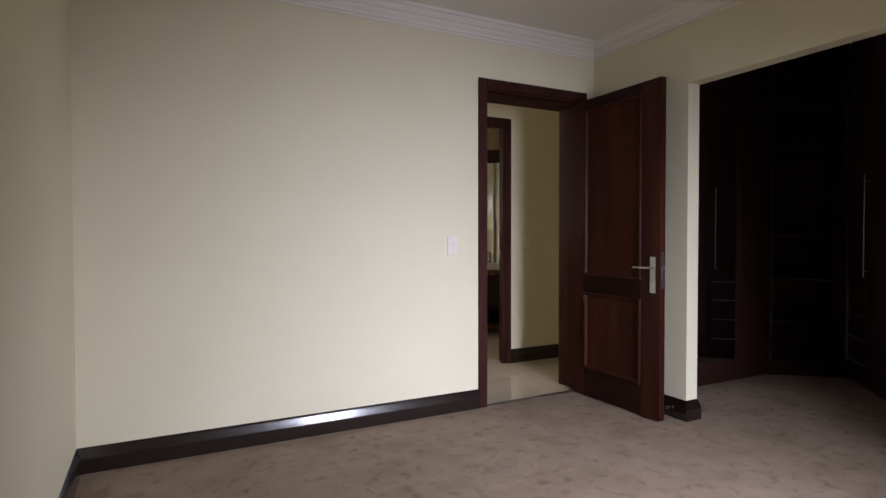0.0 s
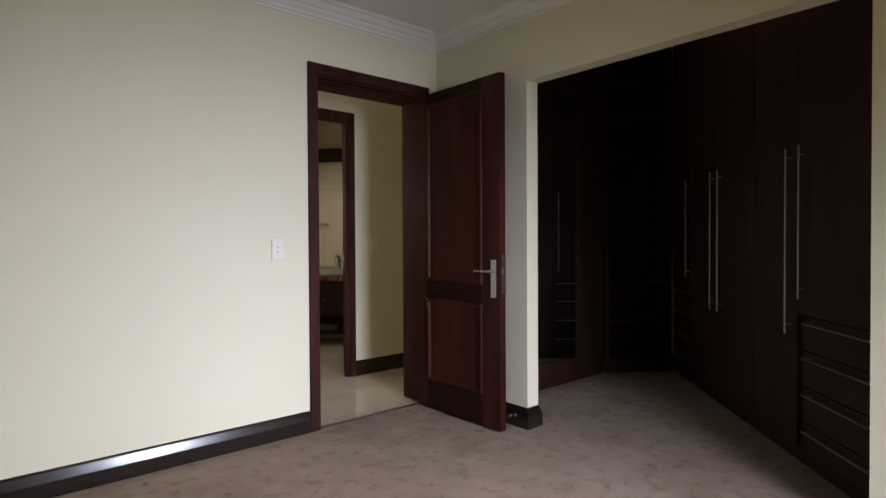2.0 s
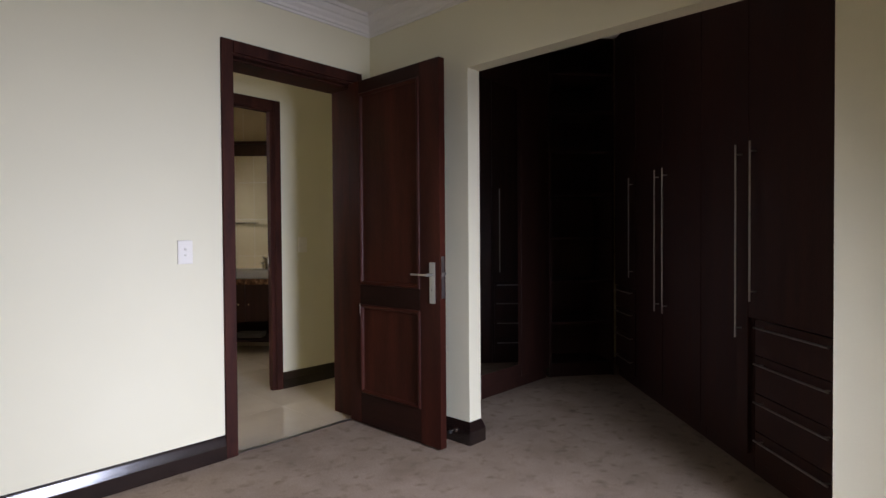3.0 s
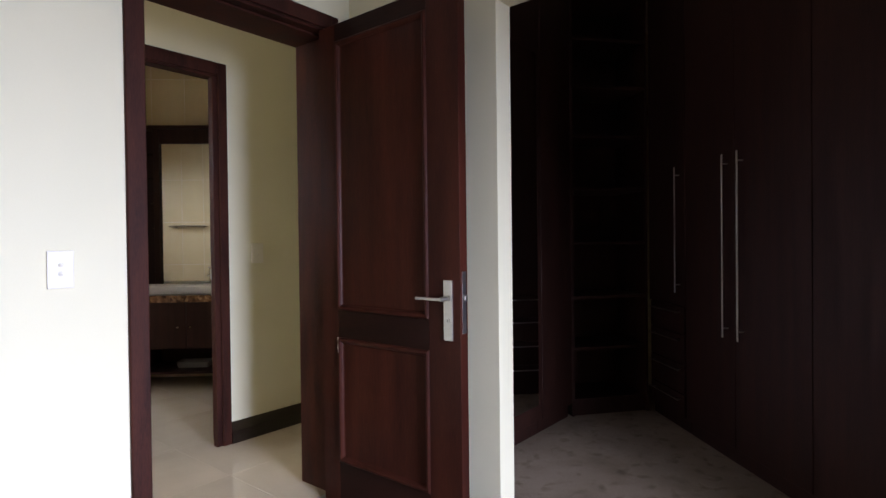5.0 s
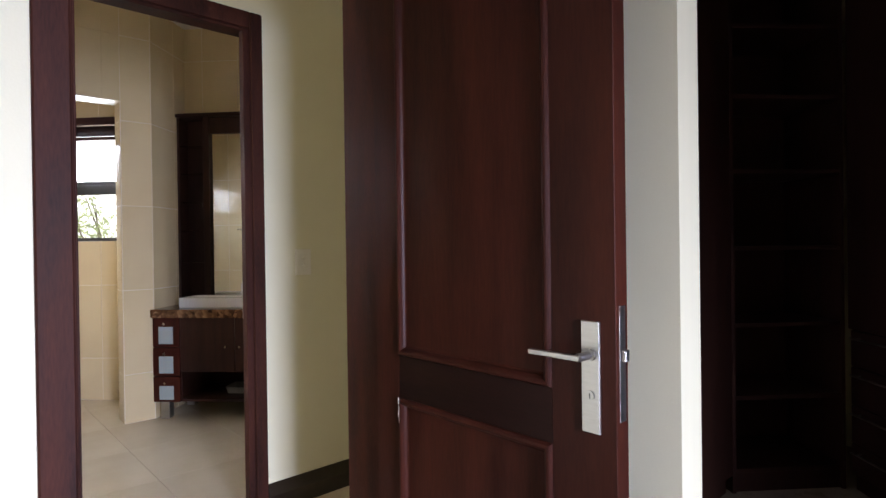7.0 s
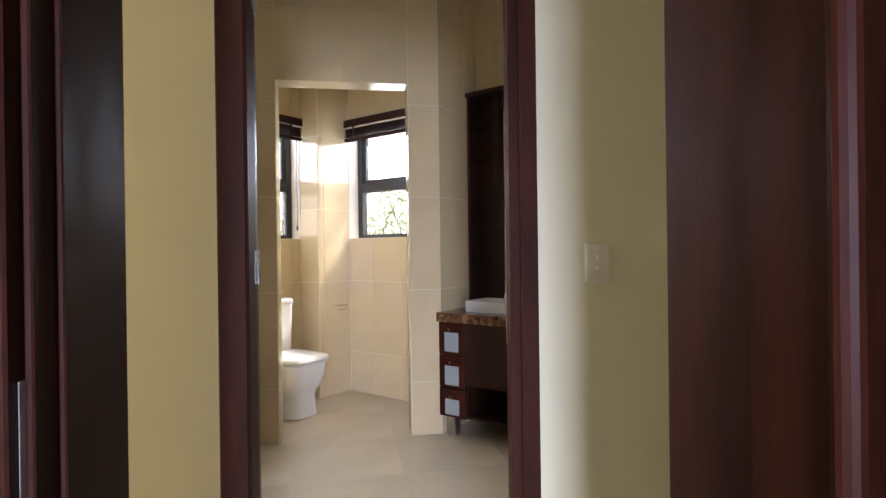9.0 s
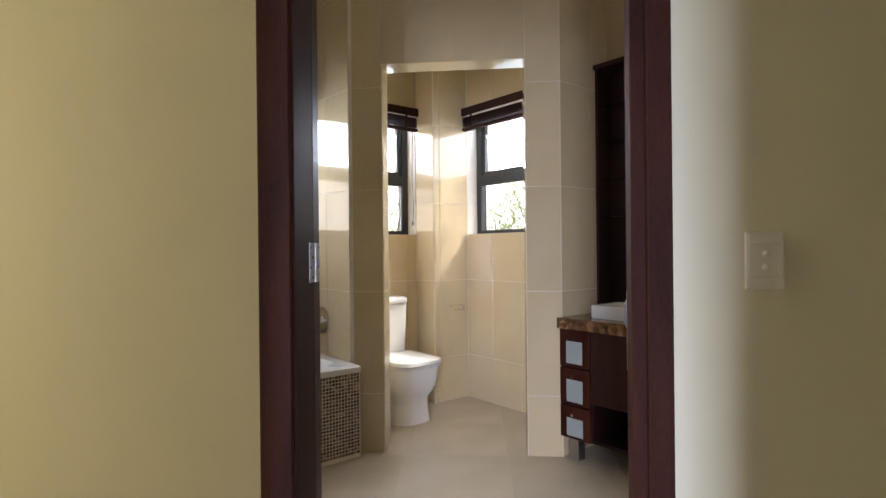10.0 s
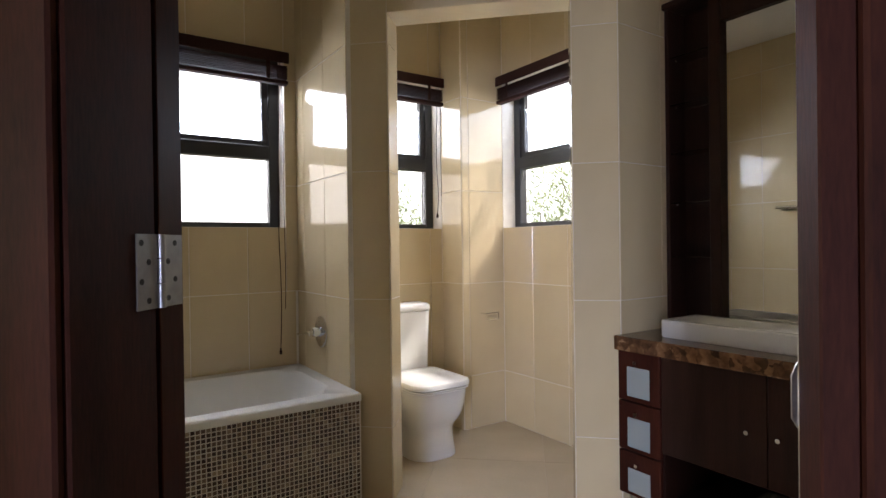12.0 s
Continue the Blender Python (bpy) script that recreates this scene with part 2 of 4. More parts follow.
def tile_mesh(w, h, t, mat, bevel=0.0009):
    """A tile with eased edges, lying in x and z, its face towards -y; shared between like tiles."""
    key = (round(w, 3), round(h, 3), t, mat.name)
    if key not in TILE_CACHE:
        bm = bmesh.new()
        e = min(bevel, w / 4, h / 4)
        ring = lambda q, y: [bm.verts.new(p) for p in ((q, y, q), (w - q, y, q), (w - q, y, h - q), (q, y, h - q))]
        back, edge, face = ring(0, 0), ring(0, -t + e), ring(e, -t)
        for a, b in ((back, edge), (edge, face)):
            for k in range(4):
                bm.faces.new((a[k], a[(k + 1) % 4], b[(k + 1) % 4], b[k]))
        bm.faces.new(face)
        TILE_CACHE[key] = mesh_of(bm, "tile", mat)
    return TILE_CACHE[key]


def tile_face(parent, length, z0, z1, holes=(), s_start=0.0, s_step=0.3, z_joint=0.348, z_step=0.606, mat=None, flip=False):
    """Tiles on the room face of a wall, in its own frame (x along, face towards -y)."""
    gap, t = 0.0034, 0.0028
    k0 = math.floor((z0 - z_joint) / z_step)
    zs = [z_joint + k * z_step for k in range(k0, k0 + 8)]
    i0 = math.floor((0 - s_start) / s_step)
    ss = [s_start + i * s_step for i in range(i0, i0 + int(length / s_step) + 3)]
    for a, b in zip(ss, ss[1:]):
        for c, d in zip(zs, zs[1:]):
            a1, b1, c1, d1 = max(a, 0), min(b, length), max(c, z0), min(d, z1)
            if b1 - a1 < 0.02 or d1 - c1 < 0.02:
                continue
            for r in cut_rects(a1, b1, c1, d1, holes):
                w, h = r[1] - r[0] - gap, r[3] - r[2] - gap
                if w < 0.012 or h < 0.012:
                    continue
                ob = new("tile", tile_mesh(w, h, t, mat or TILE))
                ob.parent = parent
                ob.matrix_basis = pose(r[0] + gap / 2, -0.0005, r[2] + gap / 2)


def B(a, b, z=0.0):
    """A point of the bathroom, whose walls stand at about 45 degrees to the bedroom's."""
    return (2.895 + 0.7396 * a - 0.6730 * b, 6.076 + 0.6730 * a + 0.7396 * b, z)


BATH_TURN = 42.3  # the bathroom's a-axis, degrees

# ---- bedroom ----
XW, XE, YN, YS = -0.55, 2.91, 3.05, -1.0
CEIL = 2.72
WALL_A = 0.26
floor = part("floor", box(XW - 0.1, 5.85, YS - 0.1, 3.07, -0.1, 0.0), CARPET)
tagged(floor, "taupe cut-pile carpet with worn tracks and dents", "carpet", kind="structure")
wall_north = wall("wall_north", (XW - 0.42, YN), (XE + 0.12, YN), 0, CEIL + 0.1, WALL_A, PAINT, [(1.90 - XW + 0.42, 2.81 - XW + 0.42, 0, 2.26)], "cream painted plaster wall with a doorway")
wall_west = wall("wall_west", (XW, YS), (XW, YN), 0, CEIL + 0.1, 0.15, PAINT, (), "cream painted plaster wall")
wall_south = wall("wall_south", (XE + 0.15, YS), (XW - 0.15, YS), 0, CEIL + 0.1, 0.2, PAINT, [(0.84, 1.54, 0.05, 2.15)], "cream painted plaster wall with a tall window")
OPEN0, OPEN1, OPENZ = 0.405, 2.172, 2.210
wall_east = wall("wall_east", (XE, YN), (XE, YS), 0, CEIL + 0.1, 0.105, PAINT, [(YN - OPEN1, YN - OPEN0, 0, OPENZ)], "cream painted plaster wall with a wide opening to the wardrobe room")
ceiling = part("ceiling", box(XW - 0.15, XE + 0.12, YS - 0.2, YN + 0.15, CEIL, CEIL + 0.12), CEILING)
tagged(ceiling, "white painted ceiling", "ceiling", kind="structure")
window_lamp("window_light", (1.87, YS - 0.02, 1.1), (1.58, 3.0, -0.56), 0.68, 2.05, 70, (0.785, 0.895, 1.215), 93)

# hall
hall_floor = part("floor_hall", box(-0.97, 4.4, 3.07, 4.25, -0.1, -0.0030), FLOOR_GROUT)
tagged(hall_floor, "cream porcelain tiled floor with fine joints", "floor", kind="structure")
YH = 4.11
BX0, BX1, BZ = 1.955, 2.830, 2.29
wall_hall = wall("wall_hall", (-0.97, YH), (4.4, YH), 0, CEIL + 0.4, 0.15, PAINT, [(BX0 + 0.97, BX1 + 0.97, 0, BZ)], "cream painted plaster wall with a bathroom doorway")
wall_hall_end = wall("wall_hall_end", (4.4, YH), (4.4, 3.31), 0, CEIL, 0.12, PAINT, (), "cream painted plaster wall")
# unseen end wall with an added opening, set near for the hall light's falloff
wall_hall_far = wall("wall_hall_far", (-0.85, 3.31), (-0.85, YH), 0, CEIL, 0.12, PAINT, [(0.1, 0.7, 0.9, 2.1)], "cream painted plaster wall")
wall_hall_back = wall("wall_hall_back", (4.4, 3.31), (XE + 0.12, 3.31), 0, CEIL, 0.12, PAINT, (), "cream painted plaster wall")
ceiling_hall = part("ceiling_hall", box(-0.97, 4.5, 3.31, YH, CEIL, CEIL + 0.1), CEILING)
tagged(ceiling_hall, "white painted ceiling", "ceiling", kind="structure")

# added light from an unseen hall end, so the wall brightens to the left
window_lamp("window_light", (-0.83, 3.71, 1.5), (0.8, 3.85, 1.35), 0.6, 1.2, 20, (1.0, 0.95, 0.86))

# bathroom
BC = 3.04
NW, NE, SW, SE = 1.57, 0.475, -2.6, -1.3
BATH_PLAN = [B(NE + 0.22, NW + 0.22)[:2], B(SW - 0.2, NW + 0.22)[:2], B(SW - 0.2, 0.0)[:2], (0.95, 4.25), (3.06, 4.25), B(-0.95, SE - 0.2)[:2], B(NE + 0.22, SE - 0.2)[:2]]
floor_bath = part("floor_bath", loft([[(x, y, zz) for x, y in BATH_PLAN] for zz in (-0.1, -0.0030)]), FLOOR_GROUT)
tagged(floor_bath, "cream porcelain tiled floor with fine joints", "floor", kind="structure")
ceiling_bath = part("ceiling_bath", loft([[(x, y, zz) for x, y in BATH_PLAN] for zz in (BC, BC + 0.1)]), CEILING)
tagged(ceiling_bath, "white painted ceiling", "ceiling", kind="structure")
SILL, HEAD = 1.320, 2.30
# (start a, end a) of the windows in the north-west wall and (start b, end b) of that in the north-east wall
W1, W2, W3 = (-1.95, -0.955), (-0.52, 0.125), (0.42, 1.335)
wall_nw = wall("wall_bath_northwest", B(SW - 0.2, NW)[:2], B(NE + 0.2, NW)[:2], 0, BC, 0.22, GROUT,
               [(W1[0] - SW + 0.2, W1[1] - SW + 0.2, SILL, HEAD), (W2[0] - SW + 0.2, W2[1] - SW + 0.2, SILL, HEAD)], "cream tiled outer wall with two windows")
wall_ne = wall("wall_bath_northeast", B(NE, NW)[:2], B(NE, SE - 0.2)[:2], 0, BC, 0.22, GROUT,
               [(NW - W3[1], NW - W3[0], SILL, HEAD)], "cream tiled outer wall with a window")
wall_sw = wall("wall_bath_southwest", B(SW, 0.03)[:2], B(SW, NW)[:2], 0, BC, 0.2, GROUT, (), "cream tiled wall")
wall_se = wall("wall_bath_southeast", B(NE, SE)[:2], B(-1.16, SE)[:2], 0, BC, 0.2, GROUT, (), "cream tiled wall")
# partition with the toilet's opening, its two return walls
OPZ = 2.303
PL, PO0, PO1, PR = (1.680, 6.122), (1.860, 6.117), (2.703, 6.085), (2.901, 6.076)


def prism(name, pts, z0, z1, mat, label, category="wall"):
    bm = loft([[(x, y, z0) for x, y in pts], [(x, y, z1) for x, y in pts]])
    ob = part(name, bm, mat)
    return tagged(ob, label, category, kind="structure")


def xy(a, b):
    return B(a, b)[:2]
DIV0, DIV1 = -0.885, -0.545
wall_div = prism("wall_partition_left", [PL, PO0, (PO0[0] + 0.006, PO0[1] + 0.165), xy(DIV1, 0.98), xy(DIV1, NW), xy(DIV0, NW), xy(DIV0, 0.86)], 0, BC, GROUT, "cream tiled partition between bath and toilet")
PO1B = (PO1[0] + 0.005, PO1[1] + 0.165)
wall_pier = prism("wall_partition_right", [PO1, PR, xy(NE, 0.0), xy(NE, 0.142), PO1B], 0, BC, GROUT, "cream tiled partition beside the toilet opening")
lint_back = [(PO0[0] + 0.006, PO0[1] + 0.165), (PO1[0] + 0.005, PO1[1] + 0.165)]
wall_lintel = prism("wall_partition_lintel", [PO0, PO1, lint_back[1], lint_back[0]], OPZ, BC, TILE, "cream tiled lintel over the toilet opening")
column = prism("wall_toilet_column", [xy(0.13, NW), xy(0.13, 1.34), xy(NE, 1.34), xy(NE, NW)], 0, BC, GROUT, "cream tiled boxed-in corner column")

# wardrobe room
CO = (5.05, 2.29)
CLOSET_TURN = 223.9
part_c = part("ceiling_wardrobe", box(3.0, 5.9, -1.0, 3.36, 2.965, 3.08), CEILING)
tagged(part_c, "white painted ceiling", "ceiling", kind="structure")
wall("wall_wardrobe_north", (3.0, 3.27), (5.9, 3.27), 0, 3.0, 0.1, PAINT, (), "cream painted plaster wall")
wall("wall_wardrobe_east", (5.75, 3.3), (5.75, -1.0), 0, 3.0, 0.1, PAINT, (), "cream painted plaster wall")
wall("wall_wardrobe_south", (5.8, -0.6), (3.0, -0.6), 0, 3.0, 0.1, PAINT, (), "cream painted plaster wall")


# ---- skirting and cornice ----
def run_profile(name, p0, p1, prof, mat, label, cat, mitre0=0.0, mitre1=0.0):
    """Extrudes a profile of (out from the wall, height) along p0 to p1, the room on its right; the ends are mitred by these slopes."""
    m, length = line_frame(p0, p1)
    bm = loft([[(0 + mitre0 * d, -d, z) for d, z in prof], [(length + mitre1 * d, -d, z) for d, z in prof]])
    ob = part(name, bm, mat)
    ob.matrix_basis = m
    return tagged(ob, label, cat, kind="structure")


SKIRT = [(0, 0), (0.020, 0), (0.020, 0.076), (0.0187, 0.082), (0.0167, 0.090), (0.0140, 0.099), (0.0106, 0.109), (0.0065, 0.120), (0, 0.132)]
SK = "dark-stained wooden skirting board with a rounded top"
run_profile("baseboard", (XW, YN), (1.844, YN), SKIRT, WOOD_DARK, SK, "skirting", 1.0)
run_profile("baseboard", (XW, YS), (XW, YN), SKIRT, WOOD_DARK, SK, "skirting", 1.0, -1.0)
run_profile("baseboard", (2.83, YN), (XE, YN), SKIRT, WOOD_DARK, SK, "skirting", 0, -1.0)
run_profile("baseboard", (XE, YN), (XE, OPEN1), SKIRT, WOOD_DARK, SK, "skirting", 1.0, 1.0)
run_profile("baseboard", (XE, OPEN1), (XE + 0.105, OPEN1), SKIRT, WOOD_DARK, SK, "skirting", -1.0, 1.0)
run_profile("baseboard", (XE, OPEN0), (XE, YS), SKIRT, WOOD_DARK, SK, "skirting", -1.0, -1.0)
run_profile("baseboard", (-0.85, YH), (1.902, YH), SKIRT, WOOD_DARK, SK, "skirting")
run_profile("baseboard", (2.844, YH), (4.4, YH), SKIRT, WOOD_DARK, SK, "skirting")
z = CEIL
CORN = [(0, z - 0.125), (0.010, z - 0.125), (0.012, z - 0.112), (0.022, z - 0.108), (0.024, z - 0.092), (0.040, z - 0.074), (0.043, z - 0.060),
        (0.056, z - 0.052), (0.066, z - 0.034), (0.070, z - 0.022), (0.084, z - 0.018), (0.088, z - 0.0), (0, z)]
CL = "white moulded plaster cornice with stepped bands"
run_profile("cornice", (XW, YN), (XE, YN), CORN, CORNICE, CL, "cornice", 1.0, -1.0)
run_profile("cornice", (XW, YS), (XW, YN), CORN, CORNICE, CL, "cornice", 1.0, -1.0)
run_profile("cornice", (XE, YN), (XE, YS), CORN, CORNICE, CL, "cornice", 1.0, -1.0)
run_profile("cornice", (XE, YS), (XW, YS), CORN, CORNICE, CL, "cornice", 1.0, -1.0)


# ---- doors ----
def door_frame(name, x0, x1, y0, y1, top, ox0, ox1, otop, label, both=True):
    """A lining from x0 to x1 (clear opening) through the wall from y0 to y1, with architraves out to ox0, ox1 and otop."""
    fr = tagged(empty(name, x0, y0, 0), label, "door frame", kind="structure")
    p = 0.016

    def piece(nm, *b, bev=0.003):
        part(nm, box(b[0] - x0, b[1] - x0, b[2] - y0, b[3] - y0, b[4], b[5], bev), FRAME_WOOD, fr)
    piece("jamb", ox0 + 0.02, x0, y0, y1, 0, top)
    piece("jamb", x1, ox1 - 0.02, y0, y1, 0, top)
    piece("head", ox0 + 0.02, ox1 - 0.02, y0, y1, top, otop - 0.03)
    for ya, yb in ((y0 - p, y0 - 0.0005), (y1 + 0.0005, y1 + p)) if both else ((y0 - p, y0 - 0.0005),):
        ix0, ix1 = (x0 - 0.006, x1 + 0.006) if both else (x0 - 0.004, x1 - 0.024)
        piece("architrave", ox0, ix0, ya, yb, 0, otop, bev=0.004)
        piece("architrave", ix1, ox1, ya, yb, 0, otop, bev=0.004)
        piece("architrave", ix0 + 0.0005, ix1 - 0.0005, ya, yb, otop - (ix0 - ox0), otop, bev=0.004)
    return fr


frame1 = door_frame("door_frame_1", 1.921, 2.785, YN, YN + WALL_A, 2.247, 1.845, 2.828, 2.33, "dark-stained mahogany door frame with flat architraves")
for nm, b in (("door_stop", (0, 0.009, 0.030, WALL_A, 0, 2.247)), ("door_stop", (0.0092, 0.017, 0.078, WALL_A, 0, 2.247)), ("door_stop", (0.854, 0.864, 0.050, WALL_A, 0, 2.247)),
              ("door_stop", (0.0175, 0.8535, 0.050, WALL_A, 2.236, 2.2465))):
    part(nm, box(*b, 0.002), FRAME_WOOD, frame1)
part("strike_plate", box(0.0005, 0.0022, 0.018, 0.044, 0.90, 1.10, 0.0004), STEEL, frame1, "steel strike plate")
frame2 = door_frame("door_frame_2", 1.985, 2.810, YH, YH + 0.152, 2.262, 1.903, 2.843, 2.33, "dark-stained mahogany door frame with flat architraves", False)
for nm, b in (("door_stop", (0.770, 0.8245, 0.0, 0.043, 0, 2.262)), ("door_stop", (0.0005, 0.7695, 0.0, 0.043, 2.240, 2.2615))):
    part(nm, box(*b, 0.002), FRAME_WOOD, frame2)
plate2 = part("strike_plate", box(0.7705, 0.7975, 0.0434, 0.0452, 0.92, 1.105, 0.0004), STEEL, frame2, "steel strike plate")
part("lip", loft([[(0.7705 - d, 0.0434, z), (0.7705 - d, 0.0462, z), (0.773, 0.0470, z), (0.773, 0.0454, z)] for z, d in ((1.018, 0.0005), (1.028, 0.006), (1.070, 0.006), (1.084, 0.0005))]), STEEL, plate2)


def panel_face(bm, u0, u1, z0, z1, y, sgn):
    """A raised and fielded panel with a moulded rim, sunk in the face y; sgn points out of the door."""
    steps = [(0.0, 0.000), (0.002, 0.005), (0.006, 0.009), (0.012, 0.010), (0.017, 0.007), (0.022, 0.001), (0.025, -0.006), (0.030, -0.009), (0.040, -0.0095)]
    rings = []
    for ins, out in steps:
        rings.append([bm.verts.new((u, y + sgn * out, w)) for u, w in ((u0 + ins, z0 + ins), (u1 - ins, z0 + ins), (u1 - ins, z1 - ins), (u0 + ins, z1 - ins))])
    for a, b in zip(rings, rings[1:]):
        for k in range(4):
            bm.faces.new((a[k], a[(k + 1) % 4], b[(k + 1) % 4], b[k]))
    bm.faces.new(rings[-1])


def panelled_door(name, width, height, thick, pans, label, hinge_pose):
    """A door with two panels; local x runs from the hinges, y is its thickness, z up."""
    d = tagged(empty(name), label, "door", kind="structure")
    d.matrix_basis = hinge_pose
    for nm, b in (("stile", (0, pans[0][0], 0, height)), ("stile", (pans[0][1], width, 0, height)),
                  ("rail", (pans[0][0] + 0.0004, pans[0][1] - 0.0004, 0, pans[0][2])), ("rail", (pans[0][0] + 0.0004, pans[0][1] - 0.0004, pans[0][3], pans[1][2])),
                  ("rail", (pans[0][0] + 0.0004, pans[0][1] - 0.0004, pans[1][3], height))):
        part(nm, box(b[0], b[1], 0, thick, b[2], b[3], 0.0012), WOOD_RAIL if nm == "rail" else WOOD, d)
    for u0, u1, z0, z1 in pans:
        bm = bmesh.new()
        panel_face(bm, u0, u1, z0, z1, 0.0, -1)
        panel_face(bm, u0, u1, z0, z1, thick, 1)
        part("panel", bm, WOOD, d)
    return d


def lever_set(d, x, z, y, sgn, toward):
    """A long backplate with lever handle and lock on the face y of a door; sgn points out of it."""
    yy = sorted((y, y + sgn * 0.007))
    plate = part("backplate", box(x - 0.022, x + 0.022, yy[0], yy[1], z - 0.165, z + 0.071, 0.0015), STEEL, d, "brushed steel backplate")
    part("lever_neck", tube([(x, y + sgn * 0.006, z), (x, y + sgn * 0.045, z), (x + toward * 0.003, y + sgn * 0.050, z)], 0.009, 14), STEEL, plate, "brushed steel lever neck", True)
    part("lever_handle", box(*sorted((x - toward * 0.009, x + toward * 0.122)), *sorted((y + sgn * 0.0505, y + sgn * 0.062)), z - 0.0055, z + 0.0055, 0.002, seg=2), STEEL, plate, "flat brushed steel lever handle")
    part("rose", tube([(x, y + sgn * 0.0072, z), (x, y + sgn * 0.014, z)], 0.013, 16), STEEL, plate, smooth=True)
    part("lock_cylinder", tube([(x, y + sgn * 0.0072, z - 0.085), (x, y + sgn * 0.010, z - 0.085)], 0.010, 16), STEEL, plate, smooth=True)
    # black box on the cylinder: the keyhole's shade as colour, without a hole
    part("keyhole", box(x - 0.0012, x + 0.0012, *sorted((y + sgn * 0.0101, y + sgn * 0.0106)), z - 0.092, z - 0.080), MATT_BLACK, plate)


PANS = [(0.111, 0.665, 0.20, 0.780), (0.111, 0.665, 0.906, 2.145)]
# bedroom door, open along the side wall: local x points away from the hinges, the seen face is local -y
door1 = panelled_door("door_1", 0.825, 2.225, 0.046, PANS, "open dark-stained mahogany two-panel door with chipped moulding", pose(2.710, 3.040, 0.014, 0, 0, -90))
lever_set(door1, 0.768, 0.995, 0.0, -1, -1)
lever_set(door1, 0.768, 0.995, 0.046, 1, -1)
part("lock_faceplate", box(0.8252, 0.8268, 0.011, 0.035, 0.86, 1.10, 0.0004), STEEL, door1, "brushed steel lock faceplate")
part("latch", box(0.8270, 0.838, 0.015, 0.031, 0.985, 1.01, 0.002), STEEL, door1)
for hz in (0.25, 1.15, 2.0):
    part("hinge", tube([(-0.006, 0.050, hz - 0.05), (-0.006, 0.050, hz + 0.05)], 0.006, 10), STEEL, door1, smooth=True)


bmc = bmesh.new()
for x, zz, r in ((0.1165, 0.772, 0.0022), (0.1185, 0.750, 0.0018), (0.1160, 0.733, 0.0024), (0.1190, 0.716, 0.0016)):
    add_tube(bmc, [(x, -0.0085, zz - 0.011), (x + 0.001, -0.0090, zz), (x, -0.0085, zz + 0.010)], [r * 0.4, r, r * 0.3], 6)
part("chipped_moulding", bmc, GROUT, door1, "pale chipped patch on the moulding")
# low ring of darker pile that stands for the dent and its shade
dent = bmesh.new()
for k in range(28):
    a = 2 * math.pi * k / 28
    add_tube(dent, [(1.475 + 0.048 * math.cos(a + d), 2.135 + 0.048 * math.sin(a + d), -0.0005) for d in (0, 0.20)], 0.0028 + 0.0006 * (k % 3), 5)
tagged(part("carpet_dent", dent, DENT_SHADE), "round furniture dent in the taupe carpet, shaded by a darker ring", "carpet mark", kind="structure")
# bathroom door, swung far into the bathroom
DOOR2_Y, DOOR2_T = 4.328, 0.054
door2 = panelled_door("door_2", 0.825, 2.225, DOOR2_T, PANS, "open dark-stained mahogany two-panel bathroom door", pose(1.9815, DOOR2_Y, 0.012, 0, 0, 180))
for hz in (0.24, 1.174, 2.02):
    hp = part("hinge", box(-0.0032, -0.0004, 0.006, DOOR2_T - 0.003, hz - 0.063, hz + 0.039, 0.0006), ZINC, door2, "zinc-plated butt hinge with screws")
    for k in range(4):
        cy = DOOR2_T - (0.014 if k % 2 else 0.030)
        part("screw", tube([(-0.0032, cy, hz + 0.027 - 0.026 * k), (-0.0040, cy, hz + 0.027 - 0.026 * k)], 0.0042, 10), SCREW, hp, smooth=True)
    for k in range(3):
        part("knuckle", tube([(-0.007, DOOR2_T + 0.006, hz - 0.063 + 0.0345 * k), (-0.007, DOOR2_T + 0.006, hz - 0.030 + 0.0345 * k)], 0.0058, 12), ZINC, hp, smooth=True)
    jp = part("jamb_hinge", box(0.0003, 0.0030, 0.110, 0.1505, hz - 0.051, hz + 0.051, 0.0006), ZINC, frame2, "zinc-plated butt hinge with screws")
    for k in range(4):
        cy = 0.118 if k % 2 == 0 else 0.132
        part("screw", tube([(0.003, cy, hz + 0.039 - 0.026 * k), (0.0038, cy, hz + 0.039 - 0.026 * k)], 0.0042, 10), SCREW, jp, smooth=True)
lever_set(door2, 0.765, 0.995, 0.0, -1, -1)


strip = part("threshold_strip", loft([[(x, 3.058, 0.0005), (x, 3.062, 0.0035), (x, 3.074, 0.0045), (x, 3.086, 0.0035), (x, 3.090, 0.0005)] for x in (1.931, 2.774)]), STEEL)
tagged(strip, "thin metal threshold strip between carpet and tiles", "threshold", kind="structure")

# door stop on the skirting behind the door
ds = tagged(empty("door_stop_buffer", XE - 0.018, 2.26, 0.075), "chrome door stop with black rubber tip on the skirting", "door stop")
part("stem", tube([(0, 0, 0), (-0.05, 0, 0)], 0.007, 12), CHROME, ds, smooth=True)
part("tip", tube([(-0.0502, 0, 0), (-0.068, 0, 0)], [0.012, 0.010], 14), MATT_BLACK, ds, "black rubber tip", True)
part("rosette", tube([(0, 0, 0), (-0.006, 0, 0)], 0.014, 14), CHROME, ds, smooth=True)


